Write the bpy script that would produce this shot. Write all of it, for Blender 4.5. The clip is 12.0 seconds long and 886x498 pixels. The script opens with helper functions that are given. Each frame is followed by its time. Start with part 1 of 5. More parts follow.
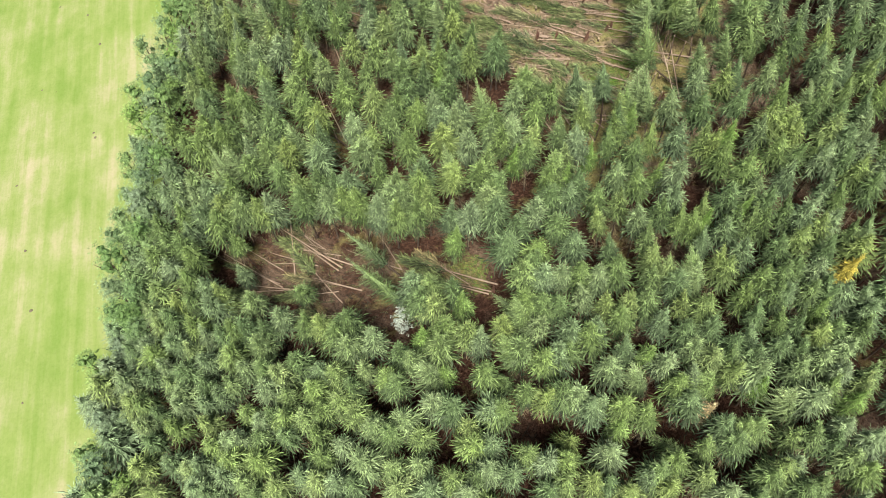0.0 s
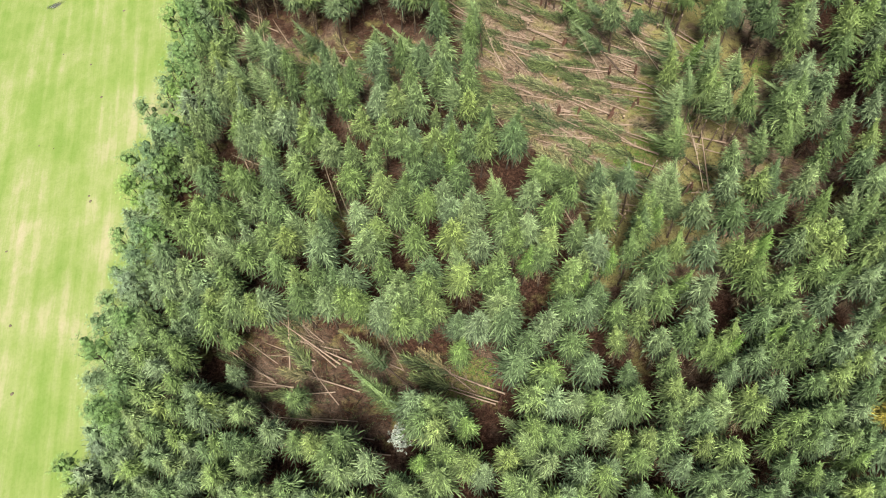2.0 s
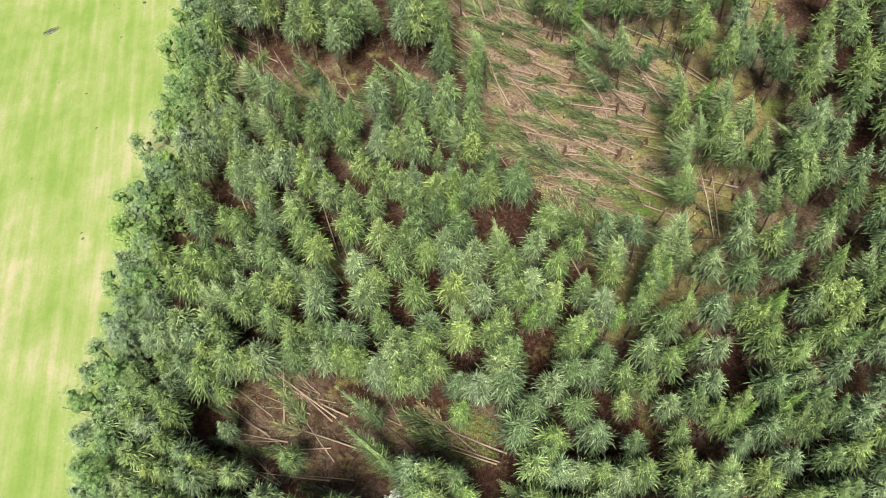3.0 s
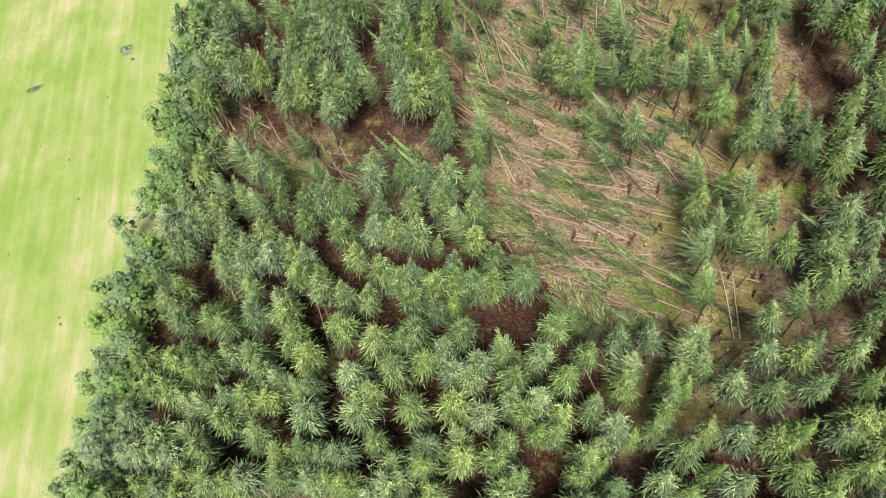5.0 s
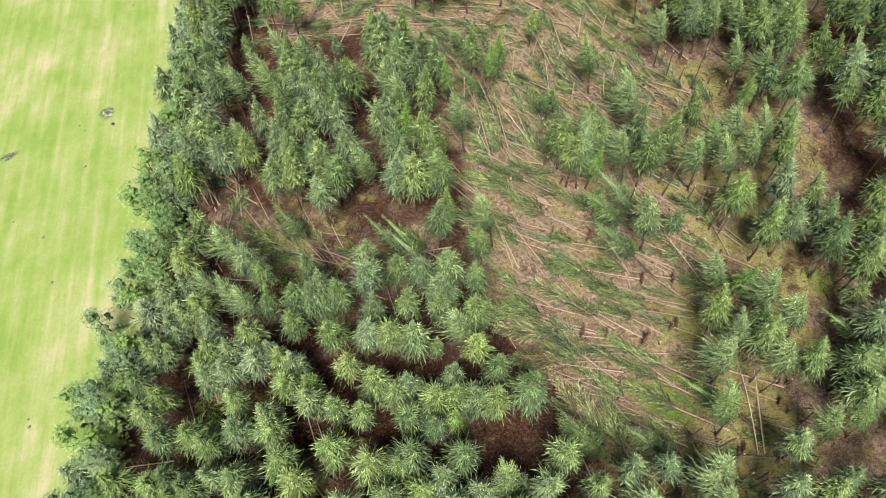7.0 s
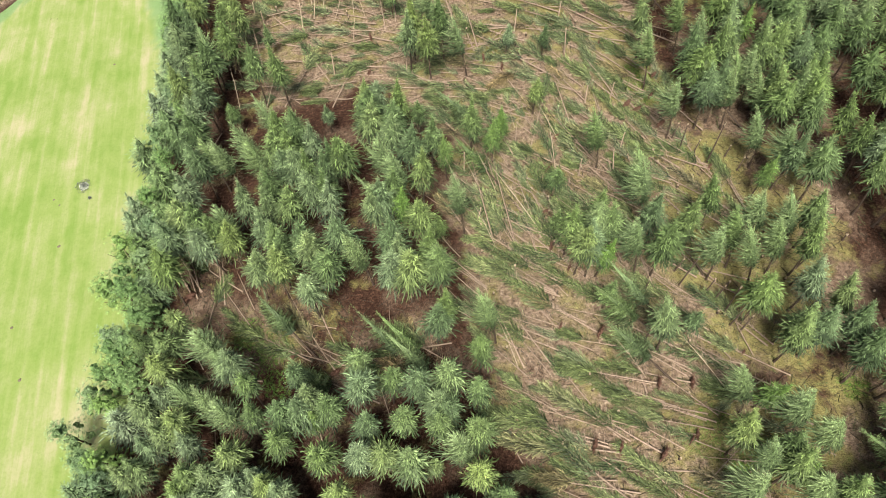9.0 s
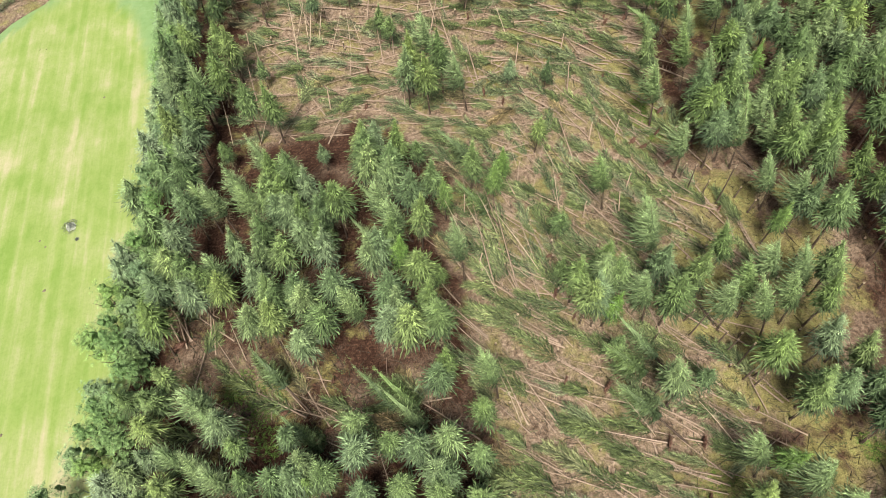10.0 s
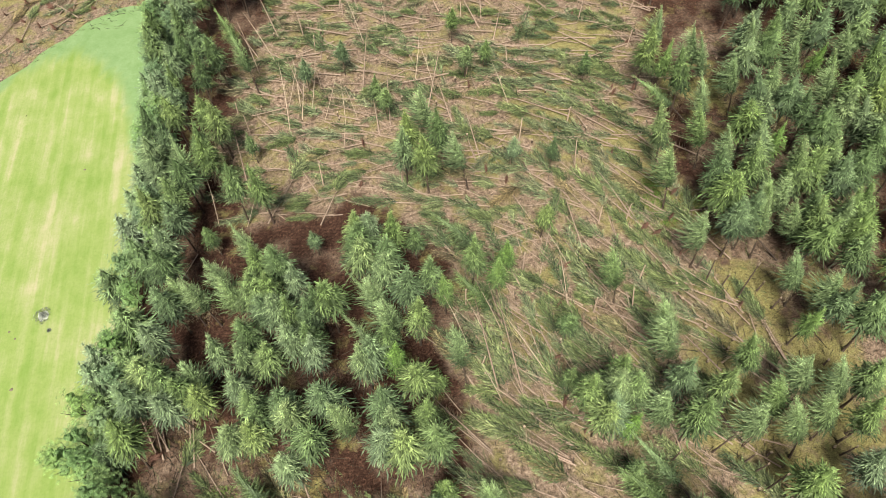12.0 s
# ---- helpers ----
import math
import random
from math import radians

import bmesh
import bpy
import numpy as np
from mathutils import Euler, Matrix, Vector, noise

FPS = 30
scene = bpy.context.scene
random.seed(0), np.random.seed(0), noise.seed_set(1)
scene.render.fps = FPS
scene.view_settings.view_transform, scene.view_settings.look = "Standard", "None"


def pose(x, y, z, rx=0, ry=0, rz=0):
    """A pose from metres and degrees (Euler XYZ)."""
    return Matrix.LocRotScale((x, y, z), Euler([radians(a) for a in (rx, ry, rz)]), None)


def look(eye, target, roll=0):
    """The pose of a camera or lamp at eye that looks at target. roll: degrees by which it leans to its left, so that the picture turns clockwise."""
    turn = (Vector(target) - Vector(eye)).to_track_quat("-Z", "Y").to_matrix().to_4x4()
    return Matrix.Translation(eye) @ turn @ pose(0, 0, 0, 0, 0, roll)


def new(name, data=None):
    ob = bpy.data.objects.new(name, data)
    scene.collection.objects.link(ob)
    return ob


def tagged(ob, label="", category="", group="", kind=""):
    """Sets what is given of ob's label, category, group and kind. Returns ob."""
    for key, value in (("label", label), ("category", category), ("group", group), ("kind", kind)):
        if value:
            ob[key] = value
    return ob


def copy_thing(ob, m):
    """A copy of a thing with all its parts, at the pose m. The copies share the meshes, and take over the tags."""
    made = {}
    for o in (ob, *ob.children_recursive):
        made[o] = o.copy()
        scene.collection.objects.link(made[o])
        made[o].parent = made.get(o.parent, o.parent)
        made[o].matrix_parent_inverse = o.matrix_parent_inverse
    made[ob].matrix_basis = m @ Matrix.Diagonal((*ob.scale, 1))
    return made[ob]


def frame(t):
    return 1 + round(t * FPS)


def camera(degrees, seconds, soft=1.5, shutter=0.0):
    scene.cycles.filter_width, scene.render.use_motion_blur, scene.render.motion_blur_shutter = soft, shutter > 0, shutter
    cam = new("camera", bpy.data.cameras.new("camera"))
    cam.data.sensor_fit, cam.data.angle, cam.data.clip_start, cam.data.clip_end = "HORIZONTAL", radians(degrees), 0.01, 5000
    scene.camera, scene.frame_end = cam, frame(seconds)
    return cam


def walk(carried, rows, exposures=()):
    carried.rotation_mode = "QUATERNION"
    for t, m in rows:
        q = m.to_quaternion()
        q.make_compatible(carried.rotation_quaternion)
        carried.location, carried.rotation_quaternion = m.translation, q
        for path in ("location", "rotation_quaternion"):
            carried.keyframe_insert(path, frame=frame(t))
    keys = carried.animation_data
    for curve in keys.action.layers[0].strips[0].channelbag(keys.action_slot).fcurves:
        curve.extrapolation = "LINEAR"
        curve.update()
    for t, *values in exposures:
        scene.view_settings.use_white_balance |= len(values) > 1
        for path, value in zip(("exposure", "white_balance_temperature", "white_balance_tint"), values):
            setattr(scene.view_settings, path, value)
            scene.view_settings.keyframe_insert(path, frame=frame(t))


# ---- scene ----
cam = camera(68.6, 12.0, soft=0.6)
PATH = [
    (0.0, (0.01, 0.01, 90.00), (0.01, 23.84, 46.05), -0.03),
    (0.5, (0.30, 4.10, 90.22), (-0.05, 27.92, 46.26), -0.07),
    (1.0, (0.49, 8.12, 90.47), (-0.14, 31.95, 46.51), -0.08),
    (1.5, (0.61, 12.10, 90.73), (-0.26, 35.94, 46.79), -0.08),
    (2.0, (0.66, 16.04, 91.01), (-0.39, 39.89, 47.08), -0.07),
    (2.5, (0.65, 19.95, 91.28), (-0.54, 43.83, 47.36), -0.04),
    (3.0, (0.58, 23.85, 91.54), (-0.71, 47.75, 47.64), -0.02),
    (3.5, (0.48, 27.74, 91.78), (-0.89, 51.68, 47.90), 0.01),
    (4.0, (0.34, 31.63, 91.99), (-1.08, 55.61, 48.14), 0.03),
    (4.5, (0.17, 35.51, 92.17), (-1.27, 59.54, 48.35), 0.05),
    (5.0, (-0.02, 39.41, 92.31), (-1.48, 63.49, 48.52), 0.07),
    (5.5, (-0.23, 43.31, 92.42), (-1.68, 67.45, 48.66), 0.07),
    (6.0, (-0.45, 47.21, 92.48), (-1.89, 71.42, 48.76), 0.07),
    (6.5, (-0.68, 51.12, 92.50), (-2.10, 75.41, 48.82), 0.06),
    (7.0, (-0.91, 55.03, 92.49), (-2.31, 79.40, 48.85), 0.04),
    (7.5, (-1.14, 58.93, 92.43), (-2.52, 83.41, 48.86), 0.02),
    (8.0, (-1.37, 62.82, 92.34), (-2.73, 87.42, 48.83), -0.01),
    (8.5, (-1.59, 66.69, 92.22), (-2.94, 91.43, 48.79), -0.04),
    (9.0, (-1.81, 70.53, 92.08), (-3.15, 95.43, 48.74), -0.06),
    (9.5, (-2.02, 74.32, 91.92), (-3.35, 99.42, 48.69), -0.09),
    (10.0, (-2.23, 78.06, 91.75), (-3.55, 103.38, 48.66), -0.10),
    (10.5, (-2.43, 81.72, 91.58), (-3.75, 107.31, 48.64), -0.10),
    (11.0, (-2.63, 85.30, 91.43), (-3.95, 111.19, 48.67), -0.09),
    (11.5, (-2.83, 88.77, 91.30), (-4.15, 115.01, 48.75), -0.05),
    (12.0, (-3.03, 92.11, 91.21), (-4.35, 118.75, 48.91), 0.03),
]
walk(cam, [(t, look(eye, target, roll)) for t, eye, target, roll in PATH])

# ---- world, light and exposure: a bright, thinly overcast day ----
world = bpy.data.worlds.new("overcast_sky")
scene.world = world
world.use_nodes = True
wn = world.node_tree.nodes
sky = wn.new("ShaderNodeTexSky")
sky.sky_type = "NISHITA"
sky.sun_disc = False
sky.sun_elevation = radians(59)
sky.sun_rotation = radians(186)
sky.dust_density = 4.0
sky.ozone_density = 1.0
world.node_tree.links.new(sky.outputs["Color"], wn["Background"].inputs["Color"])
wn["Background"].inputs["Strength"].default_value = 0.048

sun_data = bpy.data.lights.new("sun", "SUN")
sun_data.energy = 4.7
sun_data.angle = radians(24)
sun_data.color = (1.0, 0.96, 0.88)
sun = new("sun", sun_data)
sun_dir = Vector((math.sin(radians(186)) * math.cos(radians(59)), math.cos(radians(186)) * math.cos(radians(59)), math.sin(radians(59))))
sun.matrix_world = look(sun_dir * 200, (0, 0, 0))
scene.view_settings.exposure = 0.38

# ---- materials ----
class Nodes:
    """A small helper for building one material's node tree."""

    def __init__(self, name, rough=0.8, spec=0.25):
        self.mat = bpy.data.materials.new(name)
        self.mat.use_nodes = True
        self.tree = self.mat.node_tree
        self.bsdf = self.tree.nodes["Principled BSDF"]
        self.bsdf.inputs["Roughness"].default_value = rough
        self.bsdf.inputs["Specular IOR Level"].default_value = spec

    def add(self, kind):
        return self.tree.nodes.new(kind)

    def link(self, a, b):
        self.tree.links.new(a, b)

    def noise(self, scale, detail=4.0, rough=0.6, vector=None):
        node = self.add("ShaderNodeTexNoise")
        node.inputs["Scale"].default_value = scale
        node.inputs["Detail"].default_value = detail
        node.inputs["Roughness"].default_value = rough
        if vector is not None:
            self.link(vector, node.inputs["Vector"])
        return node.outputs["Fac"]

    def ramp(self, fac, stops):
        node = self.add("ShaderNodeValToRGB")
        cr = node.color_ramp
        while len(cr.elements) < len(stops):
            cr.elements.new(0.5)
        for e, (p, c) in zip(cr.elements, stops):
            e.position, e.color = p, (*c, 1.0) if len(c) == 3 else c
        self.link(fac, node.inputs["Fac"])
        return node.outputs["Color"]

    def mix(self, fac, a, b, how="MIX"):
        node = self.add("ShaderNodeMix")
        node.data_type, node.blend_type = "RGBA", how
        for socket, value in ((node.inputs[0], fac), (node.inputs[6], a), (node.inputs[7], b)):
            if isinstance(value, (int, float)):
                socket.default_value = value
            elif isinstance(value, tuple):
                socket.default_value = (*value, 1.0)
            else:
                self.link(value, socket)
        return node.outputs[2]

    def math(self, op, a, b=0.0, clamp=False):
        node = self.add("ShaderNodeMath")
        node.operation, node.use_clamp = op, clamp
        for socket, value in zip(node.inputs, (a, b)):
            if isinstance(value, (int, float)):
                socket.default_value = value
            else:
                self.link(value, socket)
        return node.outputs[0]

    def named(self, name):
        node = self.add("ShaderNodeAttribute")
        node.attribute_name = name
        return node.outputs["Fac"]

    def where(self):
        return self.add("ShaderNodeNewGeometry").outputs["Position"]

    def scaled(self, vector, s):
        node = self.add("ShaderNodeMapping")
        node.inputs["Scale"].default_value = s
        self.link(vector, node.inputs["Vector"])
        return node.outputs["Vector"]

    def bump(self, height, strength, distance):
        node = self.add("ShaderNodeBump")
        node.inputs["Strength"].default_value = strength
        node.inputs["Distance"].default_value = distance
        self.link(height, node.inputs["Height"])
        self.link(node.outputs["Normal"], self.bsdf.inputs["Normal"])

    def colour(self, socket):
        self.link(socket, self.bsdf.inputs["Base Color"])
        return self.mat


def foliage(name, stops, spread=0.8, per_tree="object", gloss=0.3):
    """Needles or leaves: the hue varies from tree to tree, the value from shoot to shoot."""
    n = Nodes(name, 0.6, gloss)
    if per_tree == "object":
        chance = n.add("ShaderNodeObjectInfo").outputs["Random"]
    else:
        chance = n.named("tree_chance")
    base = n.ramp(chance, stops)
    # Paler new growth, with crown shade and lit tips also painted into the tint.
    young_lit = n.mix(1.0, base, (2.12, 2.14, 1.92), "MULTIPLY")
    old_shaded = n.mix(1.0, base, (0.17, 0.21, 0.20), "MULTIPLY")
    base = n.mix(n.named("fresh_lit"), old_shaded, young_lit)
    geo = n.add("ShaderNodeNewGeometry")
    shoot = n.math("MULTIPLY_ADD", geo.outputs["Random Per Island"], spread)
    shoot.node.inputs[2].default_value = 1.0 - spread / 2
    wave = n.ramp(n.noise(1.9, 3.0, 0.6, geo.outputs["Position"]), [(0.34, (0.75, 0.75, 0.75)), (0.5, (1.0, 1.0, 1.0)), (0.66, (1.25, 1.25, 1.25))])
    tuft = n.ramp(n.noise(8.0, 3.0, 0.65, geo.outputs["Position"]), [(0.34, (0.62, 0.62, 0.62)), (0.5, (1.0, 1.0, 1.0)), (0.66, (1.42, 1.42, 1.42))])
    lum = n.math("MULTIPLY", n.math("MULTIPLY", shoot, tuft), wave)
    grey = n.add("ShaderNodeCombineColor")
    for i in range(3):
        n.link(lum, grey.inputs[i])
    n.bsdf.inputs["Transmission Weight"].default_value = 0.0
    return n.colour(n.mix(1.0, base, grey.outputs["Color"], "MULTIPLY"))


GREENS = [(0.0, (0.165, 0.228, 0.122)), (0.18, (0.108, 0.160, 0.070)), (0.45, (0.165, 0.232, 0.076)), (0.65, (0.185, 0.245, 0.138)), (0.85, (0.202, 0.262, 0.086)), (1.0, (0.126, 0.188, 0.086))]
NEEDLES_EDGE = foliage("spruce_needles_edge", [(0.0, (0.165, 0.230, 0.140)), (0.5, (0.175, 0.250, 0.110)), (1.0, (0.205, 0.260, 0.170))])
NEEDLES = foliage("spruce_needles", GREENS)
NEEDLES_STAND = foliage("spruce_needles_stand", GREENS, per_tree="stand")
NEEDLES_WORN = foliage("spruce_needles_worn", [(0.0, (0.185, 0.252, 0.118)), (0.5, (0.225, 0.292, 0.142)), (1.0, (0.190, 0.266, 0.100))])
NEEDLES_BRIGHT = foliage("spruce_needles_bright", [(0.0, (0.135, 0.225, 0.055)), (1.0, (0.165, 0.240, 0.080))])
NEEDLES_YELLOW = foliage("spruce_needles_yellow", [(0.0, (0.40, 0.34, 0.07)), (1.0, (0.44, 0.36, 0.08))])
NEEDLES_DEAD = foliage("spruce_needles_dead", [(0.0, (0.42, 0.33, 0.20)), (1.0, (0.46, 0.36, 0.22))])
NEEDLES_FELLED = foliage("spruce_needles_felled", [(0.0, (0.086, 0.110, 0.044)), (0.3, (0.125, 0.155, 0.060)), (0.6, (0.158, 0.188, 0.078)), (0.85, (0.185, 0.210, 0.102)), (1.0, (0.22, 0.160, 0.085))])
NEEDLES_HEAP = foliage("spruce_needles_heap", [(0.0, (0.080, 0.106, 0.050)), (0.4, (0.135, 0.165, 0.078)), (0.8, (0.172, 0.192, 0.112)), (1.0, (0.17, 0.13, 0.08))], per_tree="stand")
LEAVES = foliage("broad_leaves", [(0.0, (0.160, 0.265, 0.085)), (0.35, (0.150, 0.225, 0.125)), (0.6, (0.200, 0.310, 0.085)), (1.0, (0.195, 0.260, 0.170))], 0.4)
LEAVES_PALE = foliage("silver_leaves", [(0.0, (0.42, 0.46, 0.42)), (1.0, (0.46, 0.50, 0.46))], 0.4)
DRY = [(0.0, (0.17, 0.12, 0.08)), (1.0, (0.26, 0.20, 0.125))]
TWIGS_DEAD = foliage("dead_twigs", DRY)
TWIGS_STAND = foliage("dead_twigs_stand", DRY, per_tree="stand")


def bark(name, dark, light, spread=0.5):
    n = Nodes(name, 0.9, 0.15)
    pos = n.add("ShaderNodeTexCoord").outputs["Object"]
    fac = n.noise(5.0, 5.0, 0.7, n.scaled(pos, (1.0, 1.0, 0.25)))
    col = n.ramp(fac, [(0.3, dark), (0.7, light)])
    chance = n.add("ShaderNodeObjectInfo").outputs["Random"]
    tone = n.ramp(chance, [(0.0, (1 - spread / 2,) * 3), (1.0, (1.0, 1.0, 1.0))])
    n.bump(fac, 0.6, 0.03)
    return n.colour(n.mix(1.0, col, tone, "MULTIPLY"))


BARK = bark("spruce_bark", (0.055, 0.040, 0.032), (0.16, 0.115, 0.085))
BARK_FELLED = bark("felled_bark", (0.30, 0.205, 0.150), (0.62, 0.48, 0.36), 0.55)
WOOD_PALE = bark("stripped_wood", (0.44, 0.33, 0.22), (0.68, 0.56, 0.42), 0.3)
STICKS = foliage("broken_sticks", [(0.0, (0.30, 0.21, 0.14)), (1.0, (0.30, 0.21, 0.14))], 1.3)
SOIL = bark("root_soil", (0.085, 0.048, 0.036), (0.30, 0.165, 0.115), 0.4)


def forest_floor():
    """Red-brown needle litter, darkened under the trees with painted shade, paler where it lies open, with moss and
    grass.
    """
    n = Nodes("forest_floor", 0.95, 0.1)
    pos = n.where()
    fine = n.noise(2.2, 6.0, 0.7, pos)
    # Litter brown, kept extra dark to stand in for shade under the canopy.
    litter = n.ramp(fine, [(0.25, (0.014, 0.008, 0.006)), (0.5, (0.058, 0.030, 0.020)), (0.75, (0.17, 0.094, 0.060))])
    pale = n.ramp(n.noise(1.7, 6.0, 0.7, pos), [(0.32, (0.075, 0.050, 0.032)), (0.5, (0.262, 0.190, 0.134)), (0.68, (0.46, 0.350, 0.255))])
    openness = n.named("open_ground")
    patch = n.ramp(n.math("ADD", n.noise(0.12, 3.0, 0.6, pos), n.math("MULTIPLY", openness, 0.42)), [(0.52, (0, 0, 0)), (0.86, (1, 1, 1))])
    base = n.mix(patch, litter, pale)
    moss = n.ramp(n.noise(1.1, 5.0, 0.7, pos), [(0.3, (0.150, 0.135, 0.048)), (0.55, (0.295, 0.268, 0.100)), (0.8, (0.235, 0.315, 0.080))])
    green = n.named("moss")
    spread = n.math("ADD", n.noise(0.22, 5.0, 0.65, pos), n.math("ADD", n.math("MULTIPLY", green, 0.35), n.math("MULTIPLY", openness, 0.10)))
    where = n.ramp(spread, [(0.565, (0, 0, 0)), (0.74, (0.85, 0.85, 0.85))])
    n.bump(n.noise(3.5, 6.0, 0.75, pos), 0.9, 0.15)
    crumbs = n.ramp(n.noise(6.0, 4.0, 0.7, pos), [(0.34, (0.32, 0.31, 0.30)), (0.5, (1.0, 1.0, 1.0)), (0.68, (1.55, 1.5, 1.45))])
    return n.colour(n.mix(1.0, n.mix(where, base, moss), crumbs, "MULTIPLY"))


def meadow():
    """Mown grass in long swaths, with straw-coloured patches and a darker, longer rim to the north."""
    n = Nodes("meadow_grass", 0.9, 0.1)
    pos = n.where()
    turn = n.add("ShaderNodeMapping")
    turn.inputs["Rotation"].default_value = (0, 0, radians(-MOWN))
    n.link(pos, turn.inputs["Vector"])
    rows = turn.outputs["Vector"]
    wave = n.add("ShaderNodeTexWave")
    wave.wave_profile = "SIN"
    wave.bands_direction = "Y"
    wave.inputs["Scale"].default_value = 0.10
    wave.inputs["Distortion"].default_value = 2.6
    wave.inputs["Detail"].default_value = 2.0
    wave.inputs["Detail Scale"].default_value = 0.55
    n.link(n.scaled(rows, (0.10, 1.0, 1.0)), wave.inputs["Vector"])
    streak = n.noise(1.0, 4.0, 0.65, n.scaled(rows, (0.035, 0.75, 0.1)))
    mixed = n.math("ADD", n.math("MULTIPLY", wave.outputs["Fac"], 0.06), n.math("MULTIPLY", streak, 0.48))
    patchy = n.math("ADD", n.math("MULTIPLY", n.noise(0.13, 5.0, 0.65, n.scaled(rows, (0.7, 1.0, 1.0))), 0.74), n.math("MULTIPLY", n.noise(0.035, 2.0, 0.5, pos), 0.38))
    mixed = n.math("ADD", n.math("MULTIPLY", mixed, 0.52), n.math("MULTIPLY", patchy, 0.66))
    base = n.ramp(mixed, [(0.40, (0.215, 0.318, 0.070)), (0.48, (0.272, 0.352, 0.100)), (0.54, (0.330, 0.380, 0.142)), (0.60, (0.425, 0.415, 0.215)), (0.67, (0.50, 0.44, 0.29))])
    rim = n.mix(n.noise(0.35, 5.0, 0.7, pos), (0.14, 0.26, 0.07), (0.30, 0.41, 0.20))
    base = n.mix(n.named("headland"), base, rim)
    tufts = n.noise(2.4, 6.0, 0.75, pos)
    tone = n.ramp(tufts, [(0.25, (0.84, 0.87, 0.80)), (0.5, (1.0, 1.0, 1.0)), (0.75, (1.08, 1.06, 1.10))])
    n.bump(n.noise(5.0, 5.0, 0.7, pos), 0.5, 0.06)
    return n.colour(n.mix(1.0, base, tone, "MULTIPLY"))


MOWN = 103.0
FLOOR = forest_floor()
MEADOW = meadow()
GRASS = foliage("rough_grass", [(0.0, (0.14, 0.26, 0.04)), (1.0, (0.22, 0.32, 0.07))])
FRINGE = foliage("scrub_leaves", [(0.0, (0.150, 0.185, 0.115)), (1.0, (0.17, 0.21, 0.12))])

# ---- the ground ----
SLOPE = 0.0947


def relief(x, y):
    """The hillside falls to the west, with low swells."""
    return SLOPE * max(-140.0, min(140.0, x)) + 0.35 * noise.noise((x * 0.045, y * 0.045, 0.3)) + 0.12 * noise.noise((x * 0.21, y * 0.21, 4.0))


def edge_x(y):
    """The line between wood and meadow."""
    ys = (-400, 0, 20, 60, 100, 130, 160, 200, 230, 600)
    xs = (-44, -46.5, -47.5, -51.5, -54, -57.5, -62.5, -71.5, -79, -112)
    return float(np.interp(y, ys, xs))


def inside(x, y, poly):
    hit = False
    for (x0, y0), (x1, y1) in zip(poly, poly[1:] + poly[:1]):
        if (y0 > y) != (y1 > y) and x < (x1 - x0) * (y - y0) / (y1 - y0) + x0:
            hit = not hit
    return hit


MAIN_GAP = [(2, 136), (13, 142), (26, 145), (36, 140), (38, 115), (40, 104), (41, 92), (39, 78), (34, 75), (27, 78), (15, 84), (5, 95), (2, 107), (-1, 125)]
NORTH_GAP = [(-51, 196), (-46, 222), (-7, 226), (32, 222), (31, 179), (35, 160), (38, 138), (36, 128), (9, 125), (-3, 129), (-6, 152), (-21, 162), (-40, 155), (-48, 168)]
SOUTH_GAP = [(-33, 50), (-24, 54), (-13, 50), (-8, 48), (6, 47), (9, 41), (-5, 36), (-11, 33), (-19, 38), (-30, 38)]
WEST_GAP = [(-48.6, 120.5), (-41.7, 123.0), (-38.1, 114.5), (-23.8, 110.2), (-19.3, 115.9), (-16.6, 110.3), (-6.3, 109.4), (0.8, 104.4), (-2.9, 100.4), (-14.5, 101.1), (-17.8, 96.2), (-23.7, 102.9), (-35.2, 99.6), (-41.1, 106.7), (-45.7, 107.7)]
SOUTH_EAST = [(24, 62), (44, 62), (44, 84), (24, 84)]
NORTH_WEST = [(-128, 176), (-108, 191), (-100, 199), (-93, 208), (-76, 212), (-76, 236), (-128, 240)]
EAST_BAND = [(36, 62), (56, 58), (60, 110), (64, 150), (66, 200), (40, 205), (36, 150)]
GAPS = (MAIN_GAP, NORTH_GAP, SOUTH_GAP)


def grid_mesh(name, xs, ys, height, material):
    verts = [(x, y, height(x, y)) for y in ys for x in xs]
    nx = len(xs)
    faces = [(j * nx + i, j * nx + i + 1, (j + 1) * nx + i + 1, (j + 1) * nx + i) for j in range(len(ys) - 1) for i in range(nx - 1)]
    me = bpy.data.meshes.new(name)
    me.from_pydata(verts, [], faces)
    me.materials.append(material)
    me.shade_smooth()
    return me


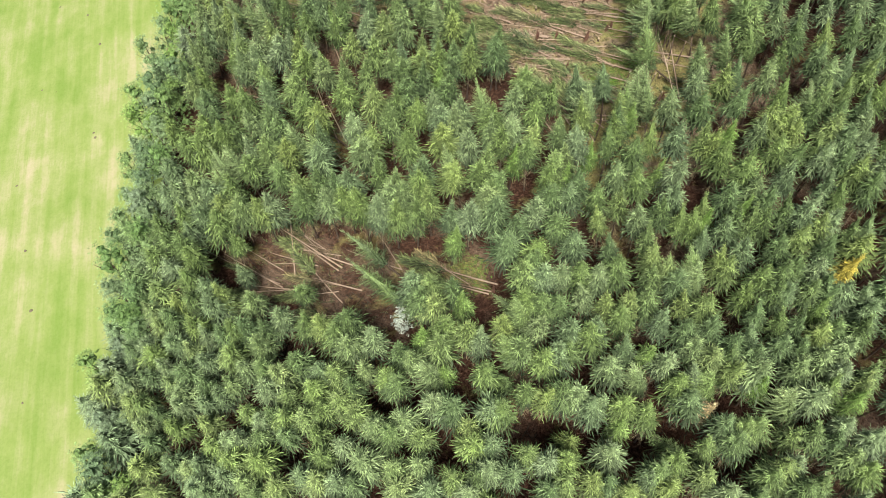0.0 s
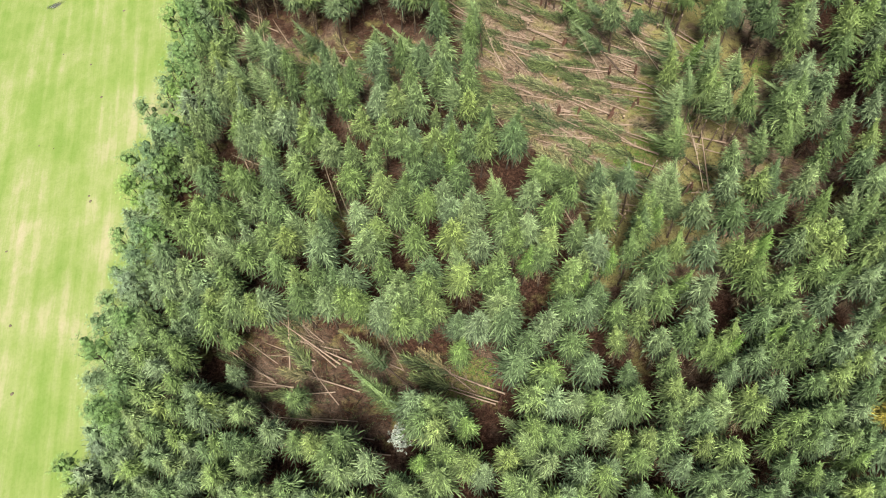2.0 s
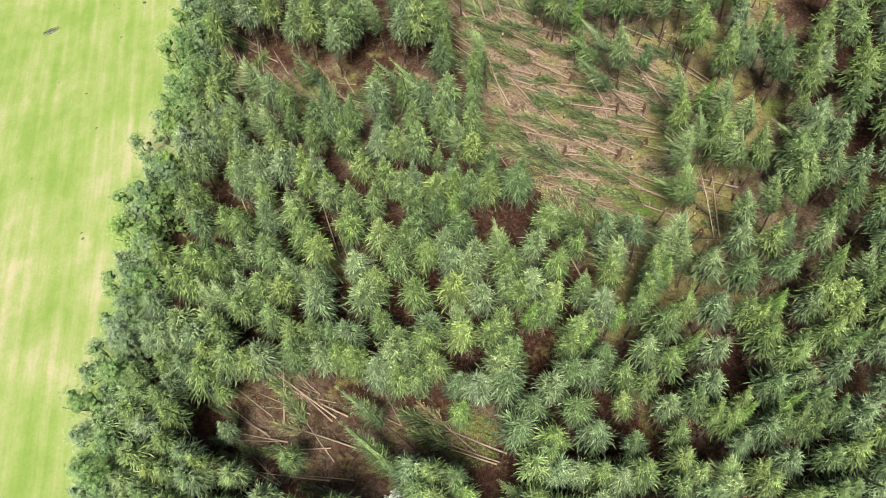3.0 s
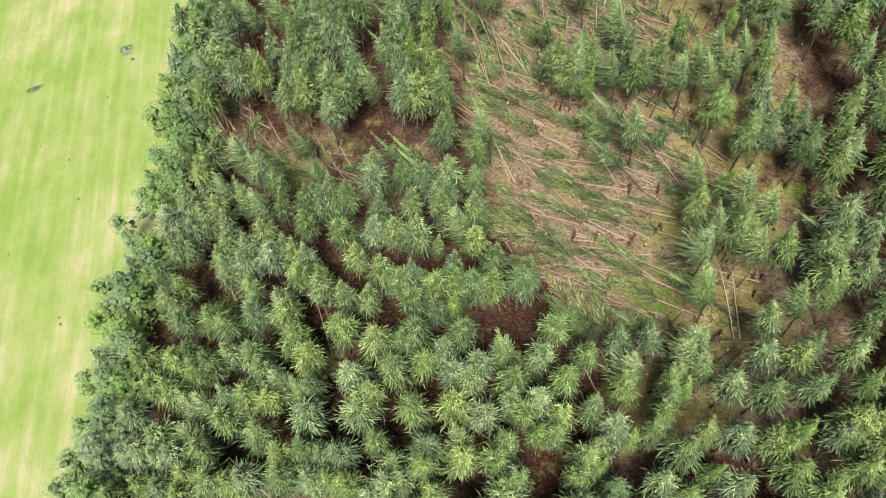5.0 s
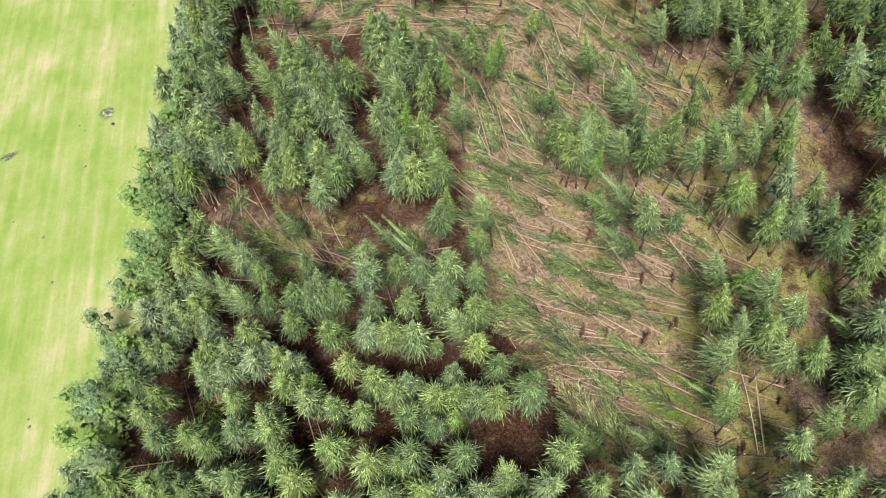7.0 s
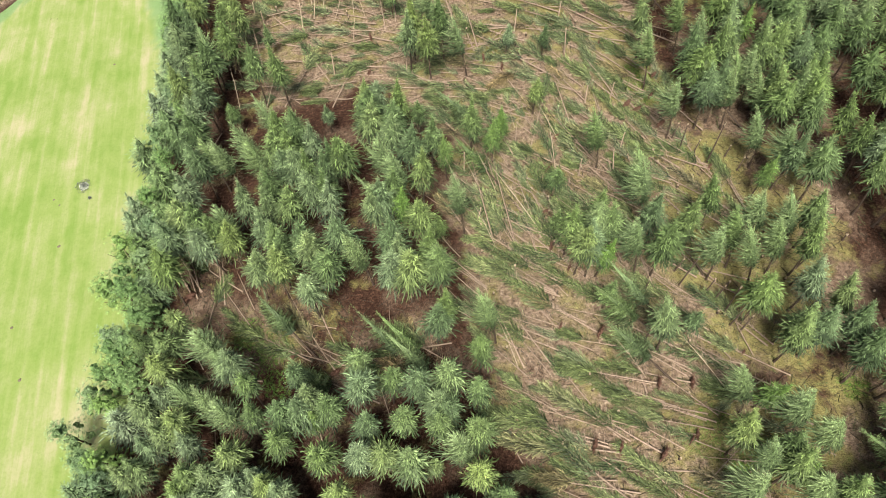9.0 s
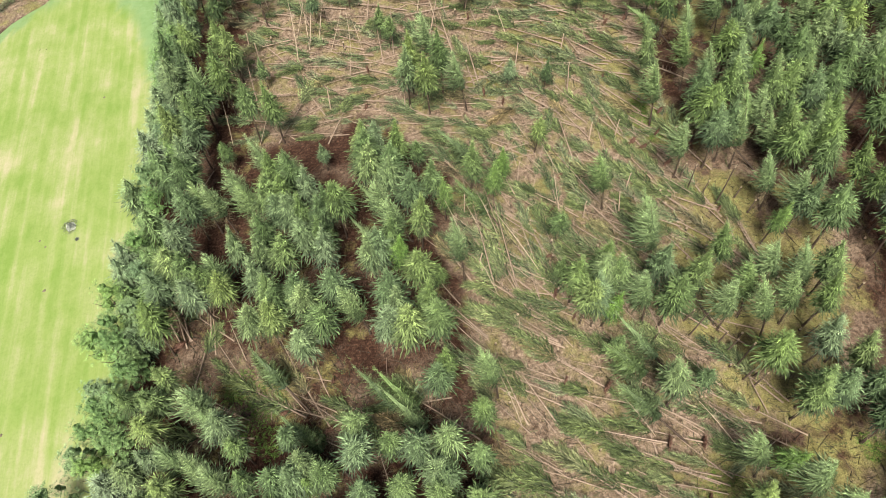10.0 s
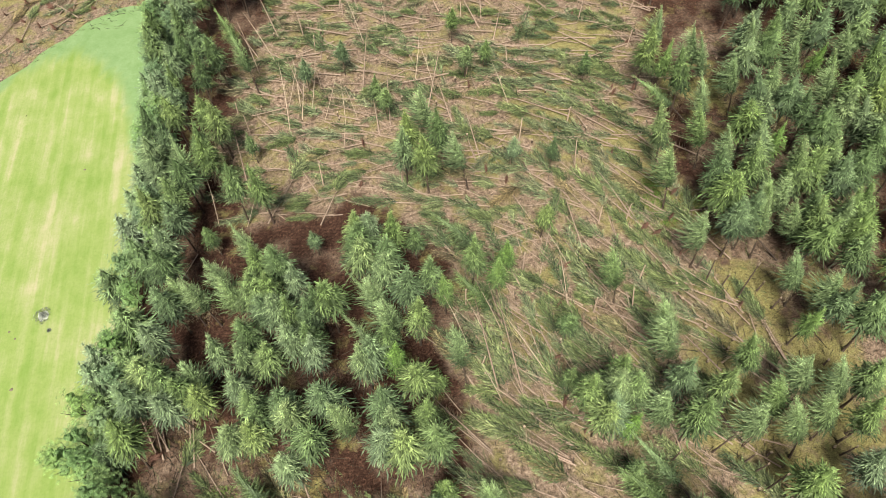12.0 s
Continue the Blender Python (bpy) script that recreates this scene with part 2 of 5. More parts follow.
far = [-3500, -2000, -1000, -500, -300, -200]
gx = far + [-160 + 1.6 * i for i in range(188)] + [-v for v in far[::-1]]
gy = [v - 40 for v in far] + [-90 + 1.6 * i for i in range(225)] + [310, 420, 620, 1100, 2000, 3500]
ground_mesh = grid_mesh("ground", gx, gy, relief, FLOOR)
open_att = ground_mesh.attributes.new("open_ground", "FLOAT", "POINT")
moss_att = ground_mesh.attributes.new("moss", "FLOAT", "POINT")
MOSSY = [(33, 72, 10), (39, 82, 9), (45, 98, 8), (26, 66, 7), (37.0, 88.7, 6), (29.2, 78.7, 6), (41.8, 92.2, 5), (3.5, 44, 4.5), (32, 84, 7), (34, 96, 6), (33, 158, 6), (12, 180, 8), (-20, 70, 4), (36, 132, 7), (8, 135, 6), (20, 78, 6), (26, 172, 7), (-28, 108, 4), (40, 110, 6), (2, 170, 7), (20, 200, 10), (40, 185, 9), (46, 108, 7), (50, 122, 6), (44, 76, 6), (37, 70, 5), (52, 140, 6), (47, 92, 6), (36, 64, 5), (24, 62, 5), (28, 161, 4), (-35, 108, 3), (45, 115, 10), (49, 130, 10), (41, 141, 8), (37, 121, 7), (36.2, 88.9, 4.8), (37.1, 91.6, 4.4), (35.1, 86.7, 4), (31.7, 84.9, 4.4), (28.1, 80.2, 4.8), (30.5, 81.1, 4), (42.9, 98.7, 4), (53.2, 101.8, 4), (24.6, 70.7, 4), (28.3, 160.1, 5.2), (26.7, 157.7, 4.8), (30.2, 155.8, 4), (29.5, 161.9, 5.2)]
gv = np.empty(len(ground_mesh.vertices) * 3)
ground_mesh.vertices.foreach_get("co", gv)
gv = gv.reshape(-1, 3)[:, :2]


def depth_in(poly):
    """How far each ground point lies inside a polygon, in metres; negative outside."""
    gap = np.full(len(gv), 1e9)
    within = np.zeros(len(gv), bool)
    for a, b in zip(poly, poly[1:] + poly[:1]):
        a, b = np.array(a, float), np.array(b, float)
        t = np.clip(((gv - a) @ (b - a)) / ((b - a) @ (b - a)), 0, 1)
        gap = np.minimum(gap, np.hypot(*(gv - a - t[:, None] * (b - a)).T))
        cross = (a[1] > gv[:, 1]) != (b[1] > gv[:, 1])
        within ^= cross & (gv[:, 0] < (b[0] - a[0]) * (gv[:, 1] - a[1]) / (b[1] - a[1] + 1e-9) + a[0])
    return np.where(within, gap, -gap)


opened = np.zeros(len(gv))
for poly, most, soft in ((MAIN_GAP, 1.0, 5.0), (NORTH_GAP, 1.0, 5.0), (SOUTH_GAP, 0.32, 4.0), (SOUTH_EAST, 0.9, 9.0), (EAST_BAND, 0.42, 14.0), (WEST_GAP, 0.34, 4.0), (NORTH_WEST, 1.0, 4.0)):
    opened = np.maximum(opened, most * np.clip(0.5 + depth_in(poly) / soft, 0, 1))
mossed = np.zeros(len(gv))
for a, b, r in MOSSY:
    mossed = np.maximum(mossed, 1.0 - np.hypot(gv[:, 0] - a, gv[:, 1] - b) / r)
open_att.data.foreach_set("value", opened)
moss_att.data.foreach_set("value", mossed)
ground = tagged(new("ground", ground_mesh), "red-brown forest floor of needle litter with mossy patches", "forest floor", kind="structure")


def meadow_mesh():
    """The mown field, west of the wood, ending in a curved headland to the north."""
    verts, faces = [], []
    cols, rows = 110, 240
    for i in range(cols + 1):
        for j in range(rows + 1):
            f = i / cols
            north = max(120.0, 218 - 0.46 * max(0.0, 152 - 164 * f) ** 1.25 + 1.6 * noise.noise((f * 30, 0, 2)))
            y = -260 + (north + 260) * j / rows
            x = -240 + (edge_x(y) + 2.6 + 1.6 * noise.noise((0, y * 0.15, 9.0)) + 0.7 * noise.noise((0, y * 0.6, 5.0)) + 240) * f
            verts.append((x, y, relief(x, y) + 0.05))
    for i in range(cols):
        for j in range(rows):
            a = i * (rows + 1) + j
            faces.append((a, a + rows + 1, a + rows + 2, a + 1))
    me = bpy.data.meshes.new("meadow")
    me.from_pydata(verts, [], faces)
    rim = []
    for x, y, _ in verts:
        arc = 201 - 0.050 * max(0.0, x + 92) ** 2 - 0.075 * min(0.0, x + 92) ** 2
        rim.append(min(1.0, max(0.0, (y - arc + 2.5 * noise.noise((x * 0.3, y * 0.3, 1))) / 3.0)))
    me.attributes.new("headland", "FLOAT", "POINT").data.foreach_set("value", rim)
    me.materials.append(MEADOW)
    me.shade_smooth()
    return me


meadow_field = tagged(new("meadow", meadow_mesh()), "bright green mown meadow with straw-coloured stripes beside the wood", "meadow", kind="structure")

# small openings in the canopy: place and radius
SMALL_GAPS_A = [(13, 20, 4.5), (20, 20, 5), (30, 19, 3.5), (34, 14, 3), (-21, 17, 3.5), (-13, 72, 4), (-8, 72, 4), (42, 73, 5), (43, 83, 5), (-42, 90, 3), (-33, 82, 3.5), (-19, 75, 4), (-10, 35, 4), (1, 49, 5), (8, 47, 5), (-6, 51, 4), (-17, 56, 5), (-32, 66, 3.5), (27, 38, 3), (33, 35, 4), (44, 43, 3.5), (31, 80, 6), (-44, 118, 5), (-41, 122, 4), (-18, 112, 4), (-13, 109, 4), (-20, 131, 4), (-49, 149, 5), (38, 113, 6), (42, 126, 5)]
SMALL_GAPS_B = [(54, 127, 4), (49, 105, 6), (55, 108, 6), (57, 102, 6), (42, 143, 6), (63, 155, 4), (64, 125, 4), (-7, 112, 4), (-31, 104, 4), (-35, 77, 5), (-42, 72, 4), (-12, 68, 4), (-7, 68, 4), (-24, 130, 6), (-45, 129, 5), (-46, 115, 5), (-20, 121, 5), (61, 194, 5), (49, 179, 6), (47, 195, 6), (52, 173, 5), (71, 191, 6), (56, 150, 7), (60, 145, 6), (-60, 195, 4), (-53, 199, 5), (38, 141, 7), (42, 138, 6), (32, 123, 8), (53, 132, 6)]
CLEARINGS = [(31, 77, 6), (36, 79, 6), (33, 73, 5.5), (29, 69, 4.5), (48, 106, 6), (51, 103, 5.5), (53, 100, 5)]
SMALL_GAPS = CLEARINGS + SMALL_GAPS_A + SMALL_GAPS_B
# where the trees stand, stretch by stretch from south to north
SPRUCES_A = [
    (-33.3, 29.3), (-31.4, 27.3), (-27.5, 28.3), (-19, 27.3), (-12.3, 28.9), (-5.5, 28.3), (-0.6, 29.3), (4.8, 29.8),
    (-33.6, 32.8), (-33.1, 38.6), (-31.9, 36), (-31.8, 31.6), (-31, 37.6), (-29.6, 31.5), (-28.1, 32.1), (-26.7, 32.6),
    (-26.1, 36.2), (-24.5, 30), (-24, 32.1), (-22, 33.6), (-18.2, 33), (-16.3, 32.4), (-14, 31.3), (-12.6, 32.8),
    (-4, 38), (-2.8, 35.4), (-2, 37.5), (-1, 34.5), (0.4, 31.5), (1.2, 37), (3.2, 30.6), (7.5, 31.2),
    (-41.7, 54.3), (-40.4, 54.7), (-40.3, 46), (-38.8, 50.7), (-38.2, 56.6), (-37.7, 54), (-36.9, 47.5), (-35.7, 50),
    (-35.2, 54.4), (-33.1, 49.6), (-33, 51.8), (-29.7, 51.5), (-27.5, 51.2), (-25.9, 51.8), (-21.8, 55.5), (-21, 52.5),
]
SPRUCES_B = [
    (-18.9, 56.3), (-17.3, 52.2), (-16.3, 55.1), (-14.8, 52.1), (-14.3, 55.5), (-12.8, 51.9), (-9.8, 57.2), (-9.4, 50.3),
    (-7.5, 52.1), (-6.8, 54.5), (-6.6, 49.6), (-5.8, 52.6), (-3.8, 49.5), (-3.5, 54.2), (-2.8, 56.7), (-2.3, 51.3),
    (1.3, 48.7), (4, 48.5), (5.3, 55.1), (6, 50.7), (6.6, 57.5), (6.8, 52.4), (7.5, 49.2), (-40.3, 62.6),
    (-38.1, 62.9), (-37.9, 66.8), (-36.3, 67.8), (-35, 65.5), (-34.8, 73), (-33.8, 66.5), (-32.4, 72.1), (-31.3, 68),
    (-30.4, 62.4), (-29, 74.2), (-27.7, 68.3), (-27.3, 62.1), (-25.6, 65.6), (-24.2, 61.9), (-23.9, 74.4), (-19.2, 64.2),
    (-12.1, 60.4), (-10.9, 70.9), (-8.5, 67.2), (-7.3, 70.5), (-5.6, 72.1), (-5.5, 61.5), (-1.6, 70), (-0.3, 66),
]
SPRUCES_C = [
    (-0.3, 62.2), (1, 72.1), (1.8, 65.8), (2.7, 68), (3.8, 60.8), (7.2, 63.2), (7.7, 65.9), (-43.6, 84.8),
    (-42.2, 85.8), (-41.8, 76), (-41.2, 88.5), (-40.8, 78.1), (-39.9, 89.9), (-36.4, 89.4), (-35.7, 83.2), (-34.9, 85),
    (-34.5, 81.5), (-32.2, 82), (-32.1, 85), (-30.1, 87.2), (-27.7, 83.4), (-26.4, 85.1), (-25.5, 76.4), (-24.6, 84.3),
    (-23.9, 89.1), (-23.1, 80.1), (-22.8, 83.4), (-20.1, 78.5), (-18.4, 87.4), (-16.6, 77.8), (-13, 88.3), (-12.4, 77.1),
    (-11.4, 81.6), (-10.2, 87.9), (-8.6, 79.6), (-7.2, 81.2), (-6.7, 88), (-6.5, 76.5), (-3.3, 78.9), (-3.1, 75.5),
    (-1, 82.6), (-0.8, 79.8), (1.7, 79.4), (4.6, 79.5), (4.9, 83.9), (8.5, 80), (9.3, 81.5), (39, 89.5),
]
SPRUCES_D = [
    (39.2, 75.5), (43.7, 86.9), (49.1, 85.8), (49.2, 81.9), (51.1, 87), (-47, 102.8), (-43.4, 93.2), (-43.2, 102.2),
    (-42.8, 99.1), (-41.3, 95.1), (-38.1, 91.3), (-32.8, 100.1), (-28, 93.2), (-24.2, 93.3), (-22.2, 93.7), (-20.9, 95.6),
    (-18.2, 94.2), (-12.6, 92.4), (-7.9, 92.9), (-6.2, 97.6), (-3.6, 95.2), (-3.5, 92.4), (-2.7, 93.8), (1.3, 92),
    (33.3, 94), (38.3, 91.7), (50.8, 104.8), (53.6, 91.9), (53.7, 100.8), (56.5, 103.6), (-47.1, 119.7), (-46.3, 115.3),
    (-41.7, 118.3), (-36.6, 119.9), (-30.8, 114.6), (-29.4, 119.2), (-28.4, 115), (-28, 117.8), (-25.4, 119.3), (-23.9, 117.2),
    (-20.3, 114.4), (-12.3, 119.9), (-11.4, 114.6), (-10.7, 117.7), (-8.7, 114.4), (-6.3, 118.5), (-5.1, 115.1), (-4.4, 107.2),
]
SPRUCES_E = [
    (-3.6, 109.3), (45.4, 107.1), (49.2, 112.7), (49.7, 107.8), (56.1, 106.5), (58.7, 112.5), (-46.5, 128.5), (-46.2, 134.2),
    (-45.2, 123.2), (-42.6, 122.5), (-39.8, 120.6), (-36.1, 126.9), (-32.8, 129.4), (-32.3, 125.7), (-32.2, 121.8), (-30.8, 132.8),
    (-29.1, 132.4), (-28.2, 125.8), (-26.8, 132.4), (-26, 128.2), (-24, 132.4), (-23.6, 134.6), (-23.4, 128.6), (-22.4, 127.2),
    (-22, 134.6), (-20.5, 120.1), (-15.9, 125.8), (-14.5, 127), (-12.5, 128.7), (-8.3, 122.8), (-8.3, 132.4), (18.4, 125),
    (-49.1, 149.5), (-48.8, 144.3), (-48.1, 140.3), (-33.4, 141.1), (-32.8, 136.4), (-30.4, 140.6),
]
SPRUCES_F = [
    (-30.3, 136.4), (-27, 138.2), (-18.9, 146.9), (-18.1, 144.3), (-17.1, 142.4), (-16.8, 146.8), (-13.8, 142.3), (-13.6, 139.5),
    (-13.4, 146.8), (-10.2, 137.2), (-7.2, 139), (-1.1, 142.6), (-56.3, 162.4), (-55, 159.9), (-53.9, 151.8), (-50.4, 154),
    (-50.1, 158), (-47, 162.1), (-40.9, 156.6), (-37, 155.9), (-13.1, 162.7), (-9.9, 161.4), (35.5, 158.4), (37, 153.6),
    (39.2, 150.9), (40.3, 158.3), (40.6, 159.9), (46.4, 157.5), (46.9, 159.7), (47.2, 151.2), (49.6, 157.9), (52, 150.1),
    (52, 160), (52.2, 156.3), (53.8, 151.1), (55.5, 157.2), (57.9, 161.5), (-59.3, 170.3), (-56.7, 177.1), (-55.2, 166.8),
    (-49.6, 171.9), (-48.3, 165.3), (-47.2, 170.4), (-13, 166.7), (-8, 166.7), (27.5, 168),
]
SPRUCES_G = [
    (46.8, 175.9), (49.2, 173.2), (52.5, 166.3), (56.8, 169.1), (58.3, 168.4), (-65.3, 191.3), (-57.8, 180.8), (-56.1, 192.3),
    (-53.4, 184.2), (-52, 187.2), (28.8, 186.1), (32.7, 180.8), (47.1, 190), (49.3, 187.6), (57.8, 189.2), (63.5, 180.9),
    (64.4, 188.7), (-66.4, 196.4), (-61.6, 197.7), (36.6, 149.1), (46.8, 148.8), (50.8, 148.7), (53, 146.7), (48.1, 134.9),
    (50.6, 133.6), (33.8, 128.1), (31.3, 123.6), (26.4, 124.7), (14.2, 122), (17.7, 122.9), (19.5, 122.8), (16.5, 120.3),
    (16, 118.7), (24.9, 108.3), (38.9, 111.8), (45.2, 114.3), (43.3, 107.7), (42, 106.2), (46.2, 120.1), (47.7, 124.5),
    (27.3, 119.5), (26.1, 66.7), (20.4, 65.8), (25.9, 64.3),
]
SPRUCES = SPRUCES_A + SPRUCES_B + SPRUCES_C + SPRUCES_D + SPRUCES_E + SPRUCES_F + SPRUCES_G
DENSE_A = [
    (-36.8, 14), (-34.8, 11.4), (-32.9, 14.9), (-30.6, 14.1), (-29.4, 11.4), (-29.2, 14.5), (-27.6, 11), (-26, 12.9),
    (-25.7, 14.8), (-23.6, 12.2), (-22.3, 14.7), (-21.7, 10.7), (-19.6, 12.1), (-16.7, 13), (-14.7, 12.4), (-14.3, 14.9),
    (-12.4, 12), (-10.5, 12), (-10, 14.5), (-6, 13.5), (-5.3, 11.3), (-2.8, 14), (-1.5, 11.3), (1, 12.4),
    (2.9, 10.9), (3.8, 12.4), (5.4, 13.6), (7.9, 12.6), (12, 13.9), (12.1, 11), (13.9, 14.3), (14, 11.9),
    (16.7, 12.2), (18.2, 12), (20.5, 11), (23, 12.6), (24.4, 13.1), (25, 11.1), (26.1, 14.4), (29.1, 12.6),
    (31.1, 10.8), (34.2, 10.5), (35.8, 12.3), (37.4, 13.3), (38.9, 13.6), (39.2, 11.1), (41.1, 11.8), (44.8, 10),
]
DENSE_B = [
    (44.9, 14.1), (46.3, 13.1), (-41.7, 29.6), (-41.4, 25.4), (-39.9, 22.5), (-39.5, 29.9), (-38.4, 25.3), (-38.4, 22.1),
    (-38.1, 28.7), (-37.6, 19), (-36.6, 27.1), (-36.2, 17.4), (-36, 29.8), (-36, 21), (-35.4, 24.9), (-33.8, 19.2),
    (-33.6, 25.9), (-33.6, 21.6), (-33.5, 23), (-30.6, 24.7), (-30.4, 21.9), (-29.6, 19.5), (-28.5, 23.2), (-28.4, 16.8),
    (-27.3, 24.6), (-26.4, 17.4), (-25.8, 26.4), (-25, 17.7), (-24.5, 20.7), (-23.2, 26.3), (-22.6, 19.6), (-22.5, 23.8),
    (-22.3, 17.6), (-21.4, 20.6), (-21.3, 25.4), (-19.5, 22.6), (-19.4, 19.9), (-19.3, 17.5), (-16.8, 19.5), (-16.4, 23.3),
    (-15.7, 26.1), (-15.6, 17.8), (-14.8, 20.8), (-13.8, 25.2), (-12.8, 21.8), (-12.1, 16.4), (-11.6, 23.8), (-11, 20.4),
]
DENSE_C = [
    (-10, 25.9), (-8.9, 18.6), (-7.1, 24.4), (-6.2, 17.8), (-5.7, 23.9), (-4.9, 19.2), (-4.3, 27), (-2.9, 17.2),
    (-1.3, 21.1), (1.4, 20.7), (3, 18.3), (3.6, 15.8), (5.2, 25.1), (5.3, 16.1), (5.7, 19.9), (7.1, 20.5),
    (9.7, 27.8), (9.9, 15), (10.1, 22.5), (12.3, 26.6), (12.9, 21.6), (14.1, 27.3), (14.3, 22.4), (15.4, 27.6),
    (16.2, 21.6), (17.5, 20.8), (18.8, 20.9), (19.9, 25.6), (21.2, 20.8), (22.2, 28.4), (23.6, 20.1), (27.2, 25.7),
    (28, 23.3), (28.9, 21.3), (29.5, 24.6), (29.8, 29.9), (30.4, 28), (32.3, 25.9), (32.3, 18.3), (33, 16.6),
    (34.3, 26.5), (34.4, 17.9), (35.1, 24.4), (35.2, 27.9), (35.7, 18.1), (36.8, 28.9), (37.2, 26.4), (38, 24.4),
]
DENSE_D = [
    (39.5, 16.8), (40.6, 27.6), (41.4, 17.4), (42.2, 24.9), (42.8, 27.3), (43.2, 20.6), (43.5, 16.4), (44.9, 25.8),
    (45.1, 22.7), (45.3, 17.7), (45.4, 29), (46.6, 24.1), (47.2, 29.6), (47.6, 16.4), (48.3, 22.7), (48.3, 26.7),
    (49.9, 24), (50.3, 29.5), (-41.8, 43.4), (-40.3, 35.1), (-39.8, 38), (-39, 41.9), (-38.3, 33), (-36.9, 33.8),
    (-36.6, 36.2), (-36.1, 43.5), (-35.8, 40), (-34.7, 36.5), (10.4, 39), (10.5, 34.9), (12.6, 40.4), (12.6, 34.5),
    (12.7, 31), (13.1, 42.2), (13.2, 38.4), (14.6, 33.6), (15.7, 38.3), (16, 30.1), (17.2, 35.4), (17.6, 43.3),
    (17.9, 38.6), (18, 30), (19.1, 30.7), (20.3, 38.1), (20.6, 34.1), (22, 32.1), (22.9, 39.2), (23.7, 34.3),
]
DENSE_E = [
    (25.7, 34.3), (26.6, 37.4), (27.2, 44), (27.4, 40.6), (27.4, 31.5), (28.9, 38.9), (29.9, 36.8), (30.1, 34.1),
    (33, 33.2), (33.2, 30.5), (34.1, 42.8), (35.7, 39.7), (36.7, 38.3), (37.3, 44.3), (38, 34.5), (38.5, 32.2),
    (40.5, 36.7), (40.8, 31), (41.8, 35.1), (43.2, 34.2), (43.2, 30.1), (43.3, 37.3), (43.6, 41.4), (44.9, 38.2),
    (45.9, 34.5), (46.6, 42.1), (47.4, 37.5), (47.6, 35.4), (48.3, 33.6), (49.7, 44.2), (49.7, 41), (49.9, 34.3),
    (51.6, 33.8), (52.1, 44.7), (52.2, 31.6), (53, 42.9), (54, 40.6), (54.8, 43.3), (-37.8, 45.9), (8.4, 53.4),
    (10, 45.9), (12.3, 58.6), (12.8, 48.4), (15.2, 53.9), (15.2, 45.6), (15.3, 50.6), (16.1, 56.3), (17.4, 57.7),
]
DENSE_F = [
    (17.6, 50.9), (19, 53.2), (20.6, 47), (21.4, 50.7), (24.3, 49.5), (24.5, 54.3), (26.1, 46.7), (27, 52.6),
    (27.7, 58), (29.5, 47.4), (31.9, 46.4), (33.2, 45.4), (34, 54.1), (35.1, 47.9), (37.7, 59.7), (39, 58.3),
    (39.1, 49.5), (39.1, 45.5), (39.7, 56.1), (41.4, 46.2), (42, 53), (42.6, 45.1), (42.9, 50.6), (43.3, 55.3),
    (43.9, 48.3), (45.8, 47.3), (46.9, 56.5), (47.8, 52.6), (48.2, 45.8), (49.9, 47), (50.3, 59.7), (50.3, 55.3),
    (52.4, 50.9), (52.6, 57.1), (53.2, 55.1), (53.4, 49.3), (55.6, 59.8), (55.6, 54.4), (57.2, 57.7), (57.3, 52.9),
    (57.9, 50.1), (59.3, 56.1), (8.8, 61.5), (10.1, 63), (11.3, 68.9), (13.7, 61.1), (17.1, 62.9), (19.3, 60.7),
]
DENSE_G = [
    (24.1, 60.8), (24.7, 62.3), (27.4, 67.5), (30.1, 60.6), (34.1, 60), (38.4, 65.4), (38.5, 70.4), (42.5, 70),
    (44.4, 71.6), (44.8, 66), (45.6, 60.6), (47.6, 62.5), (49.1, 70.5), (50, 61.3), (53.5, 63.1), (55.8, 66.1),
    (57.2, 62.8), (59.1, 66.8), (59.9, 60.5), (60.5, 63.5),
]
DENSE = DENSE_A + DENSE_B + DENSE_C + DENSE_D + DENSE_E + DENSE_F + DENSE_G
EDGE_TREES_A = [
    (-45.7, 12), (-43.8, 14.6), (-43.1, 12.1), (-41.1, 12.4), (-48.9, 29.2), (-47.8, 23.7), (-47.2, 17.4), (-46.2, 28.5),
    (-45.2, 21), (-42.9, 18.1), (-50.5, 44.5), (-49.8, 41.6), (-48.7, 37.6), (-46.1, 42.4), (-45.8, 44.7), (-45.6, 31.9),
    (-45.5, 40.1), (-45.4, 36.1), (-43.1, 33.5), (-51.4, 58.7), (-51.2, 50.3), (-50.6, 53.3), (-47.7, 47.2), (-47.2, 58.4),
    (-52.3, 64.3), (-52, 68.9), (-52, 73.1), (-49.3, 65.8), (-49, 72.9), (-48.8, 69.8), (-53.4, 77.7), (-52.6, 87.2),
    (-51.2, 79), (-48.6, 80.4), (-48.1, 87.2), (-47.9, 83.5), (-54.9, 90.5), (-54.1, 96.1), (-52.5, 98.7), (-50.8, 94.5),
    (-55.5, 118.8), (-55.3, 112.6), (-54.2, 105.8), (-54.1, 114.9), (-55.2, 127.1), (-55.1, 124.5), (-53.1, 128.5), (-52.9, 133),
]
EDGE_TREES_B = [
    (-59.7, 140.9), (-55.4, 139.3), (-58.5, 150), (-72.6, 206.2),
]
EDGE_TREES = EDGE_TREES_A + EDGE_TREES_B
